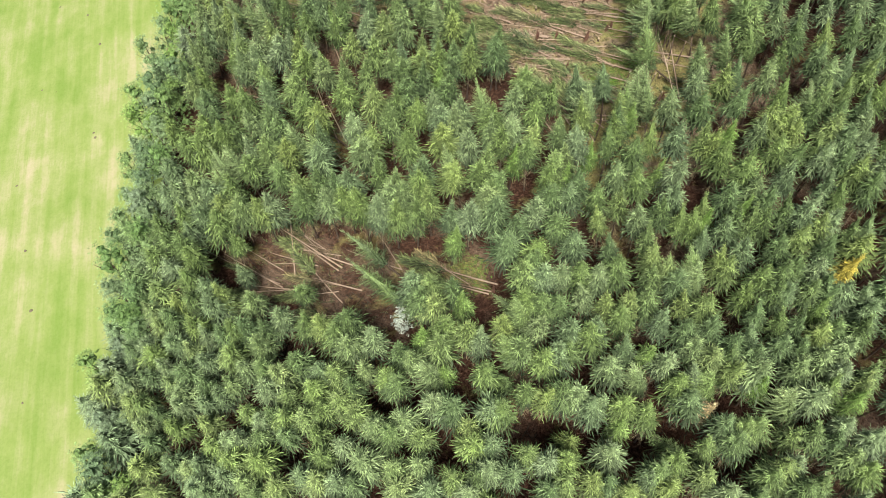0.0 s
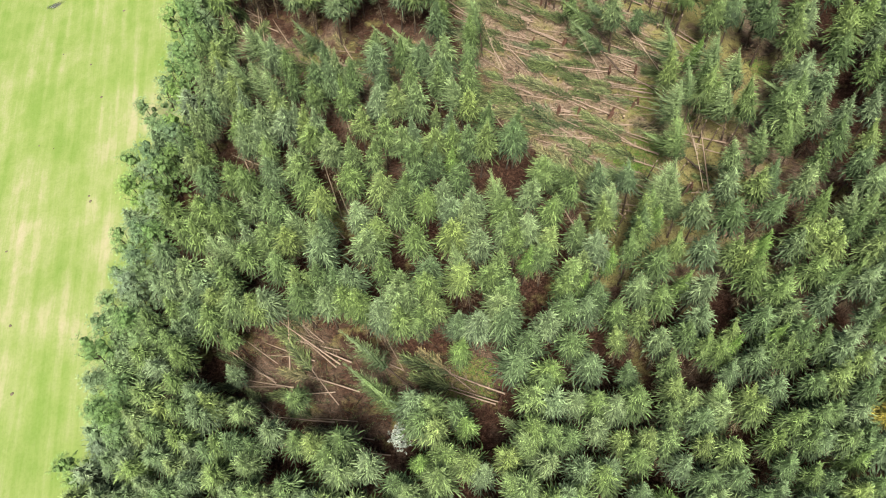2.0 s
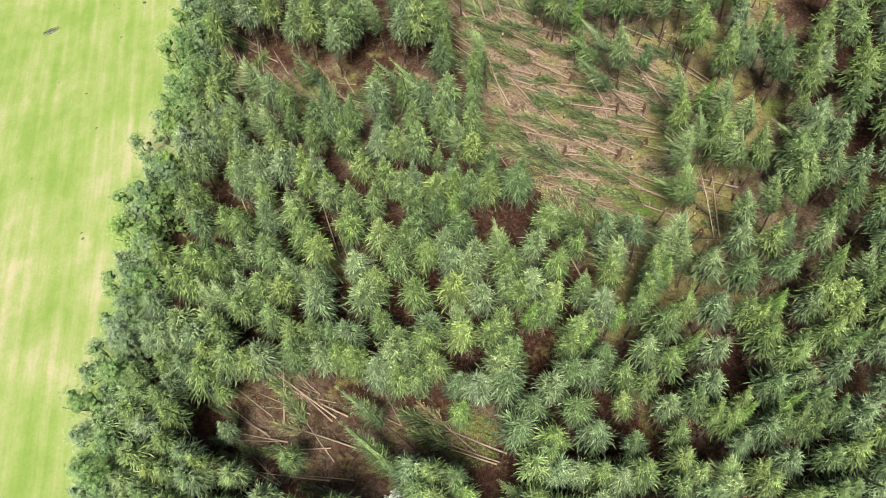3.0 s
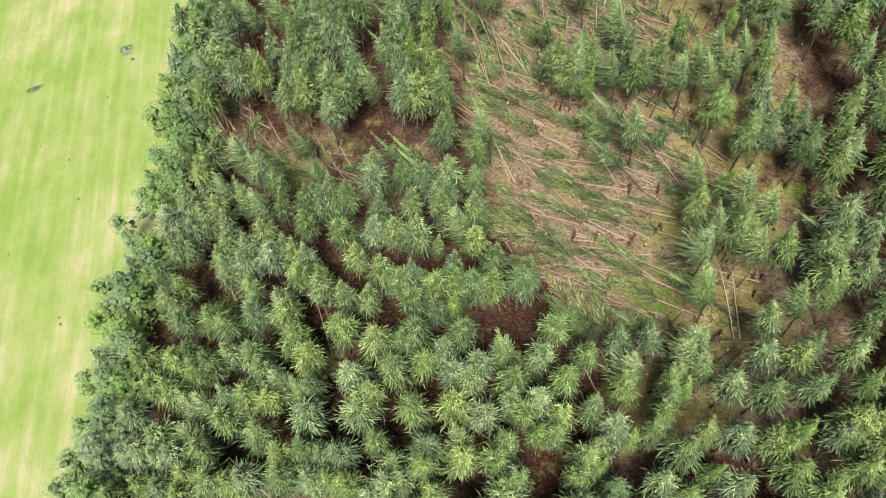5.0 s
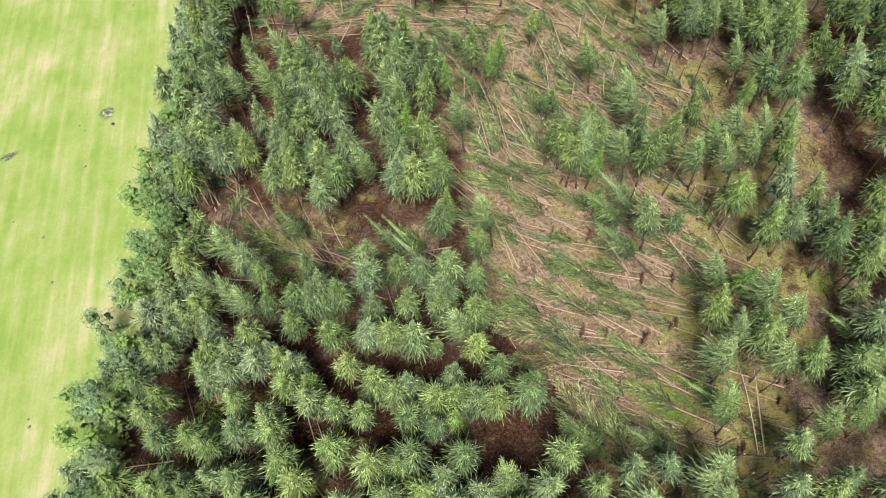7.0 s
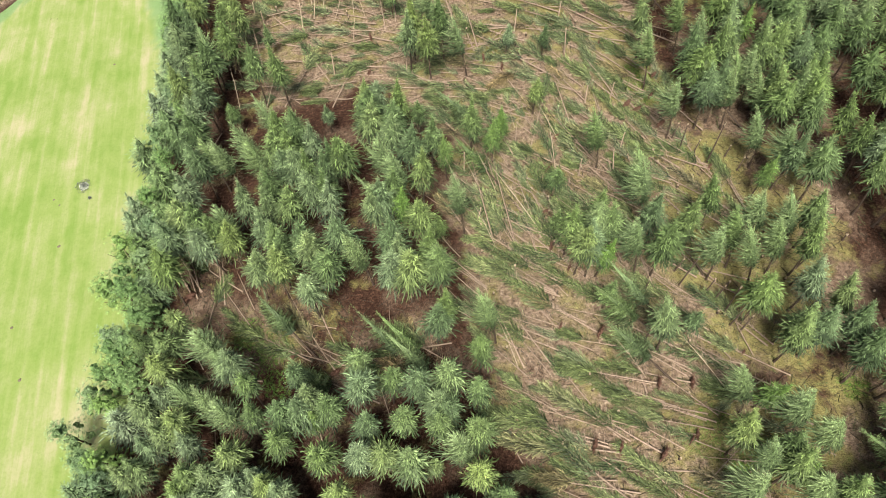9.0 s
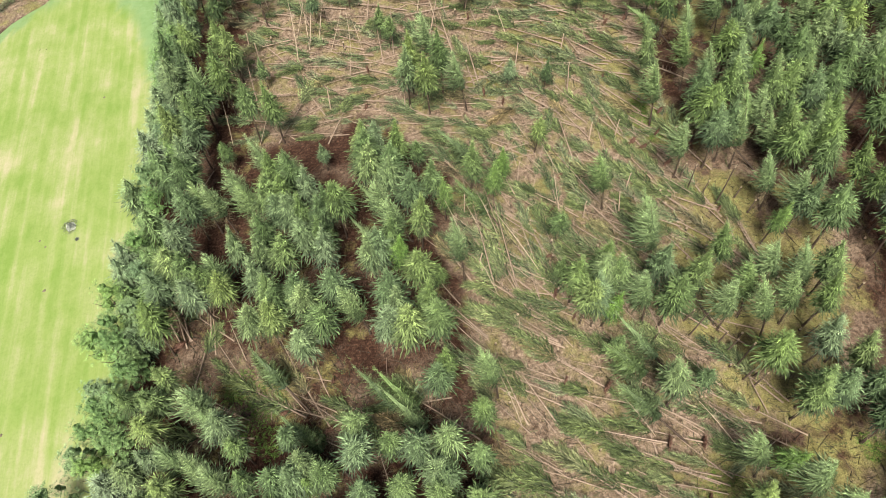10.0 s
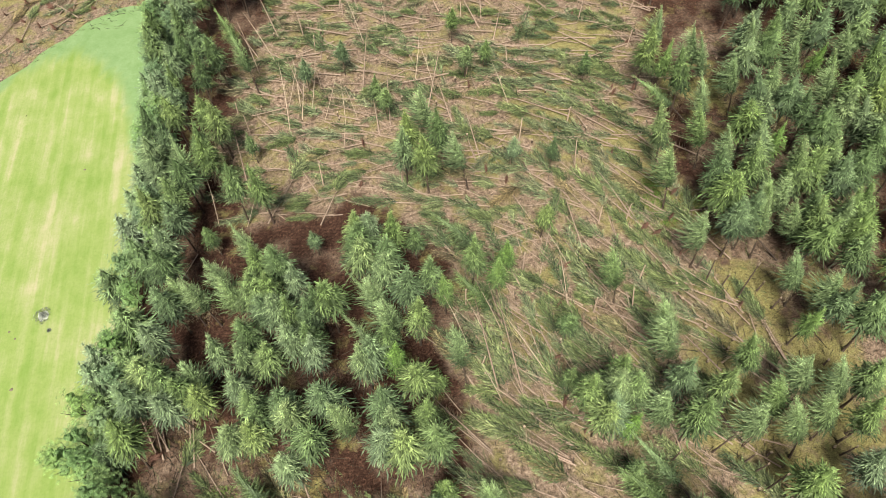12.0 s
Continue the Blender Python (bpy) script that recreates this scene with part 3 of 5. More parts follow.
# trees charted by their bent tips
SWEPT_TIPS_A = [
    (-2.7, 25.9), (7.2, 28.9), (22.6, 25.1), (31.5, 23.4), (40.3, 21.5), (9.1, 33.4), (31.7, 39.7), (32.7, 37.6),
    (-34.6, 57.6), (0.1, 58.8), (-36.3, 62), (-33.5, 61.3), (-24.1, 65), (-21.3, 64.2), (5, 71.1), (22, 67.9),
    (31, 72.3), (53.8, 66.8), (32.2, 81.3), (33.6, 86.5), (40.7, 87), (44.3, 78.9), (48.1, 80.1), (-39, 95.8),
    (-37.6, 103), (-35.8, 95.3), (-35.3, 100.9), (-32.8, 93.4), (-1.4, 90.4), (33.2, 99.8), (35.4, 91.1), (40.6, 96.5),
    (43.3, 93.4), (-19, 118.4), (0.7, 109.7), (-39.5, 123.5), (-13.6, 133.3), (-3.7, 129.5), (23.5, 133.8), (-45.4, 137),
    (-43.6, 136.8), (-40.4, 139.4),
]
SWEPT_TIPS_B = [
    (-38.6, 146.7), (-37.5, 136.5), (-16, 137.4), (18, 141.8), (-52.7, 164.1), (-5.1, 163.7), (28.3, 159.6), (37.3, 163.4),
    (41.6, 154.3), (44.7, 154.2), (-11.3, 173.6), (33.8, 168.3), (35.4, 175.9), (41.4, 179.6), (55.7, 176.2), (56.4, 178.8),
    (-49, 191.2), (31.2, 192.8), (35.7, 187.1), (36.9, 185.6), (45.4, 188.7), (52.1, 183.2), (55.4, 189.5), (60.3, 185.5),
    (-53.6, 198.2), (31.8, 147.5), (40.8, 150.2), (44.5, 150.1), (42.3, 141.1), (47.1, 137.4), (24.2, 131), (36.4, 123),
    (37.2, 120.2), (34, 119.1), (40.6, 125.7), (41.5, 120.6), (43.7, 125.5), (22.6, 120.4), (29.6, 70.9), (30.9, 69.2),
]
SWEPT_TIPS = SWEPT_TIPS_A + SWEPT_TIPS_B
LEANING_TIPS = [
    (25.3, 17.6), (-13.2, 43.2), (-11.2, 41.9), (7.1, 37.1), (-14.1, 47.7), (-27.1, 74.2), (13.3, 78.5), (21.3, 77.1),
    (30, 83.7), (49.1, 85.8), (-25.6, 102), (50, 93.5), (-32.3, 112.1), (-16, 109.1), (-12.7, 108.5), (19.2, 107.2),
    (-20.4, 135), (-19.4, 140.7), (-3.7, 141.6), (-6.7, 151), (27.4, 180.1), (13, 77.1), (7.1, 70.7), (-11.5, 105.7),
    (36.5, 154.2), (26.9, 126), (20.7, 116.5), (17.8, 112.8),
]
SMALL_SPRUCES = [
    (7.9, 24.5), (15.4, 17.3), (-29.7, 42.3), (-19.8, 39.2), (-31.8, 47.6), (-4, 87.7), (54.1, 96.7), (-6, 124.1),
    (12.6, 125.5), (13.1, 133.5), (-44, 149), (-26.7, 148.8), (-10.1, 148), (10.2, 151.9), (-41.9, 169.6), (-18.1, 179.7),
    (5.2, 166.6), (12.1, 166.3), (-34.6, 187.4), (-28.2, 192.6), (-20.5, 182.8), (-3.6, 190.2), (0.1, 192.4), (19.1, 187.3),
    (-6.7, 201.2), (31.1, 108.7), (20.2, 113.4),
]
BRIGHT = [
    (0.4, 25.6), (21.2, 18.4), (26.4, 27.6), (39.1, 23), (48.6, 20.4), (-2.8, 30.9), (2.6, 35.4), (47.6, 32.3),
    (1.3, 45.8), (10.8, 59.2), (18.2, 55.6), (22.2, 59.3), (31.5, 55.1), (36.3, 46.4), (40.9, 47.5), (42.6, 60.8),
    (-20.1, 81.2), (-1, 77.2), (40.7, 88.6), (-20.3, 93.2), (39.3, 98.5), (-11.4, 127.2), (-4.8, 138), (3, 140.8),
    (4.2, 144.1), (46.3, 163.8), (49.7, 151.7), (31.7, 184), (57.9, 183.8), (44.9, 133.1), (19.4, 118.7), (29.4, 65.8),
]
YELLOW = [(52.8, 37.9)]
PALE = [(-5.6, 34.8)]
DEAD = [(31.6, 20.4)]

# ---- trees ----
def mesh_of(name, verts, faces, material, smooth=False, fresh_lit=None):
    me = bpy.data.meshes.new(name)
    me.from_pydata([tuple(v) for v in verts], [], faces)
    me.materials.append(material)
    if smooth:
        me.shade_smooth()
    else:
        me.attributes.new("fresh_lit", "FLOAT", "POINT").data.foreach_set("value", shoot_tips(verts, faces) if fresh_lit is None else fresh_lit)
    return me


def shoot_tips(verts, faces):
    """1 at the new, lit outer end of each shoot, 0 at its root, tinted as shaded."""
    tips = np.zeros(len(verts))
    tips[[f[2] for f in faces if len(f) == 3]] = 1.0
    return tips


def frond(verts, faces, root, azimuth, length, rise, droop, rng, width=0.2, nodes=5, sag=0.3, sweep=0.0, under=True, fresh_lit=None):
    """One spruce branch: a serrated feather, short side shoots springing left and right in turn along its drooping spine."""
    c, s = math.cos(azimuth), math.sin(azimuth)
    spine = []
    curl = rng.uniform(-0.14, 0.14) * length
    steps = 2 * nodes
    for k in range(steps + 1):
        f = k / steps
        out = length * f
        side = curl * f * f
        spine.append((root[0] + c * out - s * side + sweep * out * f, root[1] + s * out + c * side, root[2] + length * (rise * f - droop * f * f + 0.14 * f ** 4)))
    at = len(verts)
    verts.extend(spine)
    # Tone along the limb: paler new end, root darkened with painted shade.
    young_lit = [0.22 + 0.62 * k / steps for k in range(steps + 1)]
    roll = rng.uniform(-0.25, 0.25)
    sign = rng.choice((-1, 1))
    for k in range(steps):
        f = k / steps
        p, q = spine[k], spine[k + 1]
        t = (q[0] - p[0], q[1] - p[1], q[2] - p[2])
        sign = -sign
        r = (length * width + 0.08) * (1.15 - 0.75 * f) * rng.uniform(0.75, 1.25)
        on = rng.uniform(1.3, 2.2)
        drop = r * (sag * rng.uniform(0.4, 1.5) + roll * sign)
        i = len(verts)
        verts.append((p[0] + t[0] * on - s * sign * r, p[1] + t[1] * on + c * sign * r, p[2] + t[2] * on - drop))
        faces.append((at + k, at + k + 1, i) if sign < 0 else (at + k + 1, at + k, i))
        young_lit.append(0.30 + 0.66 * f)
        # The shoot hanging under the limb is coloured dark, its shade painted in.
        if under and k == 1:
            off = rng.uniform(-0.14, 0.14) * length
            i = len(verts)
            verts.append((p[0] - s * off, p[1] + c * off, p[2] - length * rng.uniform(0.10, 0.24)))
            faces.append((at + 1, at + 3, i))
            young_lit.append(0.05)
    if fresh_lit is not None:
        fresh_lit.extend(young_lit)


def branch(verts, faces, root, azimuth, length, rise, droop, rng, width, sweep, under, fresh_lit):
    """A spruce limb: a main feather with two lesser ones that fork from it and hang a little lower."""
    frond(verts, faces, root, azimuth, length, rise, droop, rng, width=width, nodes=2, sweep=sweep, under=under, fresh_lit=fresh_lit)
    flip = rng.choice((-1, 1))
    for f, side in ((rng.uniform(0.28, 0.42), flip), (rng.uniform(0.45, 0.62), -flip)):
        out = length * f
        at = (root[0] + math.cos(azimuth) * out + sweep * out * f, root[1] + math.sin(azimuth) * out, root[2] + length * (rise * f - droop * f * f) - 0.04)
        now = len(fresh_lit)
        frond(verts, faces, at, azimuth + side * rng.uniform(0.45, 0.85), length * rng.uniform(0.38, 0.58), rise - 1.4 * droop * f, droop * 0.7, rng, width=width * 1.9, nodes=1, sweep=sweep, under=False, fresh_lit=fresh_lit)
        fresh_lit[now:] = [0.12 + 0.8 * v for v in fresh_lit[now:]]


def bow(z, height, bend):
    """How far the stem has bent to leeward at a height."""
    return bend * height * (z / height) ** 2.2


def spruce_crown(seed, height=14.0, low=0.5, radius=2.15, bend=0.0, sweep=0.0, gap=0.46, per=11, blunt=0.8, core=0.6, comb=0.0, width=0.12):
    """Whorls of branches that hang low down and rise towards the tip, round a dense inner mass of needles.
    comb turns the branches along the stem towards its tip."""
    rng = random.Random(seed)
    verts, faces, fresh_lit = [], [], []
    base = height * low
    z = base
    turn = rng.uniform(0, 6.28)
    lop = rng.uniform(0, 6.28)

    def reach_at(u):
        return radius * min(1.0, ((1 - u) / blunt) ** 1.0) * (0.80 + 0.20 * min(1.0, u / 0.15))

    while z < height - 0.35:
        u = (z - base) / (height - base)
        count = per if u < 0.6 else round(per * 0.8) if u < 0.85 else round(per * 0.7)
        turn += 0.5 + rng.uniform(-0.2, 0.2)
        tier = rng.uniform(0.82, 1.14)
        for i in range(count):
            az = turn + 6.283 * i / count + rng.uniform(-0.4, 0.4)
            ln = max(0.35, reach_at(u) * tier * rng.uniform(0.62, 1.18) * (1.0 + 0.12 * math.cos(az - lop)))
            if sweep:
                ln *= 0.82 + 0.18 * math.cos(az)
            rise = -0.08 + 0.52 * u ** 1.6 + rng.uniform(-0.14, 0.14) + comb
            droop = (0.30 * (1 - u) + 0.05) * (1.0 if comb == 0.0 else 0.4)
            at = len(fresh_lit)
            foot = (bow(z, height, bend), 0.0, z + rng.uniform(-0.2, 0.2))
            if ln > 0.9:
                branch(verts, faces, foot, az, ln, rise, droop, rng, width, sweep, u < 0.5, fresh_lit)
            else:
                frond(verts, faces, foot, az, ln, rise, droop, rng, width=0.14, nodes=3, sweep=sweep, under=False, fresh_lit=fresh_lit)
            # Tone rises towards the lit top; the lower crown's shade is painted in.
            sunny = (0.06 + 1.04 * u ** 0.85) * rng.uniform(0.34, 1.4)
            fresh_lit[at:] = [sunny * (0.62 + 0.45 * v) for v in fresh_lit[at:]]
        z += gap * rng.uniform(0.85, 1.15) * (1.0 if u < 0.6 else 0.8)
    top = bow(height - 0.5, height, bend)
    frond(verts, faces, (top, 0, height - 0.8), turn, 0.22, 4.2, 0.2, rng, width=0.3, nodes=3, under=False, fresh_lit=fresh_lit)
    frond(verts, faces, (top, 0, height - 0.8), turn + 1.57, 0.22, 4.2, 0.2, rng, width=0.3, nodes=3, under=False, fresh_lit=fresh_lit)
    if core == 0.0:
        return verts, faces, fresh_lit
    # The inner mass is coloured dark as crown shade, paler towards the top.
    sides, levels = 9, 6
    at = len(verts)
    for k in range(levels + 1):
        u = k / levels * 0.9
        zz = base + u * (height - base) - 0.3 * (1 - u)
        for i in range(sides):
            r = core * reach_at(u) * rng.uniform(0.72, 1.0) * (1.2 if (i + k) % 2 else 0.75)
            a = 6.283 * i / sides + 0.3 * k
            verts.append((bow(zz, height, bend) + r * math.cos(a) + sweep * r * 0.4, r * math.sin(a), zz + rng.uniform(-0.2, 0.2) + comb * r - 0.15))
            fresh_lit.append((0.05 + 0.5 * u) * (1.0 if (i + k) % 2 else 0.5))
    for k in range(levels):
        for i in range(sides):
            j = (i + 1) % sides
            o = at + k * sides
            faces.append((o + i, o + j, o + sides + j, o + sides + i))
    return verts, faces, fresh_lit


def tube(verts, faces, points, radii, sides=7):
    start = len(verts)
    for p, r in zip(points, radii):
        for i in range(sides):
            a = 6.2832 * i / sides
            verts.append((p[0] + r * math.cos(a), p[1] + r * math.sin(a), p[2]))
    for k in range(len(points) - 1):
        for i in range(sides):
            j = (i + 1) % sides
            a = start + k * sides
            faces.append((a + i, a + j, a + sides + j, a + sides + i))
    faces.append(tuple(start + (len(points) - 1) * sides + i for i in range(sides)))


def spruce_trunk(seed, height=14.0, girth=0.15, bend=0.0):
    rng = random.Random(seed)
    verts, faces = [], []
    zs = [-0.3, 0.0, 0.35, 2.5, 5.0, 7.5, 10.0, 12.0, 13.7]
    rs = [1.7, 1.45, 1.1, 0.95, 0.85, 0.7, 0.5, 0.32, 0.08]
    wob = rng.uniform(0, 6)
    points = [(bow(max(0, z), height, bend) + 0.05 * math.sin(z * 0.5 + wob), 0.05 * math.cos(z * 0.43 + wob), z * height / 14.0) for z in zs]
    tube(verts, faces, points, [girth * r for r in rs])
    return verts, faces


def dead_branches(seed, height=14.0, bend=0.0):
    """Bare brown twigs under the living crown."""
    rng = random.Random(seed)
    verts, faces = [], []
    for _ in range(46):
        z = height * rng.uniform(0.20, 0.56)
        az, ln = rng.uniform(0, 6.283), rng.uniform(0.7, 1.7)
        root = np.array((bow(z, height, bend), 0.0, z))
        way = np.array((math.cos(az), math.sin(az), rng.uniform(-0.55, -0.05)))
        side = np.array((-way[1], way[0], 0.0))
        a = len(verts)
        verts.extend((root - side * 0.035, root + side * 0.035, root + way * ln))
        faces.append((a, a + 1, a + 2))
        for q in (0.4, 0.6, 0.8):
            a = len(verts)
            p = root + way * ln * q
            verts.extend((p, p + way * 0.06, p + side * rng.choice((-1, 1)) * ln * 0.3 + way * ln * 0.2 - np.array((0, 0, 0.1))))
            faces.append((a, a + 1, a + 2))
    return verts, faces


def part(name, mesh, parent, label=""):
    ob = new(name, mesh)
    ob.parent = parent
    return tagged(ob, label) if label else ob


def make_tree(name, crown, trunk, twigs, label, category, group):
    root = new(name)
    root.empty_display_size = 0.5
    part("trunk", trunk, root)
    part("crown", crown, root)
    if twigs:
        part("twig_skirt", twigs, root, "bare brown lower twigs")
    return tagged(root, label, category, group)


def stand_at(x, y, scale=(1, 1, 1), azimuth=0.0, tilt=0.0):
    """A tree's pose: azimuth is where its local x points, tilt how far it leans that way, in degrees."""
    return Matrix.LocRotScale((x, y, relief(x, y)), (Matrix.Rotation(radians(azimuth), 3, "Z") @ Matrix.Rotation(radians(tilt), 3, "Y")).to_quaternion(), scale)


def put(ob, m):
    ob.matrix_basis = m
    return ob


WIND = 145.0
# low end of the crown, radius, bluntness, bend
LOOKS = [(0.48, 2.45, 0.78, 0.01), (0.52, 2.55, 0.80, 0.02), (0.44, 2.25, 0.88, 0.0), (0.54, 2.65, 0.74, 0.02), (0.48, 2.4, 0.82, 0.03), (0.46, 2.15, 0.9, 0.01),
         (0.48, 2.3, 0.8, 0.07), (0.46, 2.2, 0.86, 0.09), (0.50, 2.45, 0.76, 0.05), (0.46, 2.15, 0.9, 0.11)]
CROWNS = [spruce_crown(11 + i, low=lo, radius=r, blunt=b, bend=d) for i, (lo, r, b, d) in enumerate(LOOKS)]
TRUNKS = [spruce_trunk(31 + i, bend=look_[3]) for i, look_ in enumerate(LOOKS)]
TWIGS = [dead_branches(51 + i, bend=look_[3]) for i, look_ in enumerate(LOOKS)]
crown_meshes = [mesh_of("spruce_crown", c[0], c[1], NEEDLES, fresh_lit=c[2]) for c in CROWNS]
trunk_meshes = [mesh_of("spruce_trunk", *c, BARK, True) for c in TRUNKS]
twig_meshes = [mesh_of("spruce_twigs", *c, TWIGS_DEAD) for c in TWIGS]


def tree_height(x, y, rng):
    return (14.4 if y < 114 else 16.0 if x < 5 else 15.0) * rng.uniform(0.97, 1.03)


def stand_pose(x, y, rng):
    """Kind and pose of a standing spruce whose tip is over (x, y): the eastern ones are bent to leeward."""
    h = tree_height(x, y, rng) / 14.0
    wide = rng.uniform(0.82, 1.02) if y < 75 and (x > 12 or y < 36) else rng.uniform(0.90, 1.08) if y < 75 else rng.uniform(0.82, 1.04) if x < 5 else rng.uniform(0.96, 1.16) if y < 150 else rng.uniform(1.05, 1.3)
    bent_here = x > 16 and rng.random() < 0.85
    k = 6 + rng.randrange(4) if bent_here else rng.randrange(6)
    az = WIND + rng.gauss(0, 14) if bent_here else rng.uniform(0, 360)
    tilt = rng.uniform(0, 6) if bent_here else abs(rng.gauss(0, 2.5))
    off = 14 * h * (LOOKS[k][3] * wide + math.sin(radians(tilt)))
    x, y = x - off * math.cos(radians(az)), y - off * math.sin(radians(az))
    return k, stand_at(x, y, (wide * h, wide * h, h), az, tilt)


rng = random.Random(5)
moulds = {}
for x, y in SPRUCES:
    k, m = stand_pose(x, y, rng)
    if k not in moulds:
        label = "tall green spruce with a dense conical crown" if k < 6 else "tall green spruce with a crown bent leeward"
        moulds[k] = make_tree("spruce_tree", crown_meshes[k], trunk_meshes[k], twig_meshes[k], label, "spruce tree", "standing spruces")
        put(moulds[k], m)
    else:
        put(copy_thing(moulds[k], m), m)

# the dense stand, trees of the same build joined into one
def joined(name, placed, pieces, material, chance=True):
    """Many posed copies of a few pieces, as one mesh. placed: (piece, pose, chance)."""
    vs, fs, ch, fr, at = [], [], [], [], 0
    for k, m, c in placed:
        verts, faces = pieces[k][:2]
        a = np.asarray(verts, float)
        mm = np.array(m)
        vs.append(a @ mm[:3, :3].T + mm[:3, 3])
        fs.extend(tuple(i + at for i in f) for f in faces)
        ch.append(np.full(len(a), c))
        if chance:
            fr.append(pieces[k][2])
        at += len(a)
    me = bpy.data.meshes.new(name)
    me.from_pydata(np.concatenate(vs).tolist(), [], fs)
    me.materials.append(material)
    if chance:
        me.attributes.new("tree_chance", "FLOAT", "POINT").data.foreach_set("value", np.concatenate(ch))
        me.attributes.new("fresh_lit", "FLOAT", "POINT").data.foreach_set("value", np.concatenate(fr))
    return me


fill = []
taken = {}


def crowd(x, y, d):
    i, j = int(x // 4), int(y // 4)
    return any((x - a) ** 2 + (y - b) ** 2 < d * d for ii in (i - 1, i, i + 1) for jj in (j - 1, j, j + 1) for a, b in taken.get((ii, jj), ()))


def take(x, y):
    taken.setdefault((int(x // 4), int(y // 4)), []).append((x, y))


# the wood's edge closes between the charted trees
for n in range(128):
    y = 12.0 + 3.2 * (n % 64) + rng.uniform(-0.8, 0.8)
    x = edge_x(y) + (rng.uniform(1.6, 2.8) if n < 64 else rng.uniform(4.4, 5.6))
    if all((x - a) ** 2 + (y - b) ** 2 > 2.3 ** 2 for a, b in EDGE_TREES + SPRUCES + DENSE):
        EDGE_TREES.append((x, y))
for x, y in SPRUCES + DENSE + EDGE_TREES + SWEPT_TIPS + LEANING_TIPS + SMALL_SPRUCES + BRIGHT + YELLOW + PALE + DEAD:
    take(x, y)
EAST_RIM = [(47, 74), (54, 96), (62, 118), (54, 138), (44, 150), (40, 165), (44, 185), (46, 212), (84, 212), (74, 130), (64, 74)]
WEST_RIM = [(-48, 118), (-52, 135), (-44, 150), (-53, 172), (-60, 212), (-74, 212), (-62, 165), (-55, 130)]
CLOSED = [(-55, 11), (49, 11), (66, 74), (70, 130), (84, 212), (-80, 212)]
CHARTED = [(-46, 8), (52, 8), (74, 96), (74, 210), (-60, 210)]
for _ in range(14000):
    x, y = rng.uniform(-75, 80), rng.uniform(3, 222)
    if x > 62 + 0.3 * y or inside(x, y, CHARTED) and crowd(x, y, 3.15) or inside(x, y, CLOSED) and not (inside(x, y, EAST_RIM) and not crowd(x, y, 3.5) or inside(x, y, WEST_RIM) and not crowd(x, y, 3.6) or y < 74 and not crowd(x, y, 3.3) or x < 2 and y < 112 and not crowd(x, y, 3.6)):
        continue
    if x < edge_x(y) + 2.5 or any(inside(x, y, p) for p in GAPS + (WEST_GAP,)) or any(math.hypot(x - a, y - b) < 0.78 * r for a, b, r in SMALL_GAPS) or crowd(x, y, 4.0 if 14 < x < 50 and 62 < y < 92 else 3.1 if x < -14 and y > 150 else 3.7 if x < -14 and y > 60 or x > 34 and y > 105 else 3.0):
        continue
    take(x, y)
    fill.append((x, y))
stand, stems = [], []
for x, y in DENSE + fill:
    k, m = stand_pose(x, y, rng)
    c = rng.random()
    stand.append((k, m, c))
    stems.append((k, m, c))
wood = tagged(new("spruce_stand"), "dense stand of green spruces closing the wood", "spruce stand", kind="stuff")
part("trunks", joined("stand_trunks", stems, TRUNKS, BARK, False), wood)
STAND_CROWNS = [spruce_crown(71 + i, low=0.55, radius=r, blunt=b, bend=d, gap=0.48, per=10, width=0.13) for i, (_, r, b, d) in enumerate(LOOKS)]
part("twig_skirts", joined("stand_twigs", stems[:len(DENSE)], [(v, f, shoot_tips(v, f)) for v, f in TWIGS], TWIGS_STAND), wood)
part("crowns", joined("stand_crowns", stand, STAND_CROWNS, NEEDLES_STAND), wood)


# bent and leaning spruces, combed by the wind
def lean_tree(x, y, mould, azimuth, tilt, size, wide=1.0):
    return put(mould, stand_at(x, y, (size, size * wide, size), azimuth, tilt))


bent = []
BENDS = (0.08, 0.13, 0.17, 0.05)
for i, (bend, r) in enumerate(zip(BENDS, (2.6, 2.4, 2.5, 2.7))):
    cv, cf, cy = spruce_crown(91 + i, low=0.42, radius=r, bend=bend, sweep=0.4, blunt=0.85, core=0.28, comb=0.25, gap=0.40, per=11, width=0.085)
    bent.append((mesh_of("bent_crown", cv, cf, NEEDLES_WORN, fresh_lit=cy), mesh_of("bent_trunk", *spruce_trunk(95 + i, bend=bend), BARK, True), mesh_of("bent_twigs", *dead_branches(99 + i, bend=bend), TWIGS_DEAD)))
rng = random.Random(17)
swept_moulds = [make_tree("swept_spruce", *bent[i], "green spruce with its top bent and combed by the wind", "spruce tree", "wind-bent spruces") for i in range(4)]
for n, (x, y) in enumerate(SWEPT_TIPS):
    k, size, tilt, az = n % 4, rng.uniform(0.94, 1.04), rng.uniform(5, 13), WIND + rng.uniform(-18, 14)
    off = 14.0 * size * (BENDS[k] + math.sin(radians(tilt)))
    lean_tree(x - off * math.cos(radians(az)), y - off * math.sin(radians(az)), swept_moulds[k] if n < 4 else copy_thing(swept_moulds[k], Matrix()), az, tilt, size, rng.uniform(0.95, 1.25))
lean_moulds = [make_tree("leaning_spruce", *bent[i], "grey-green spruce leaning far over on half-lifted roots", "spruce tree", "leaning spruces") for i in range(3)]
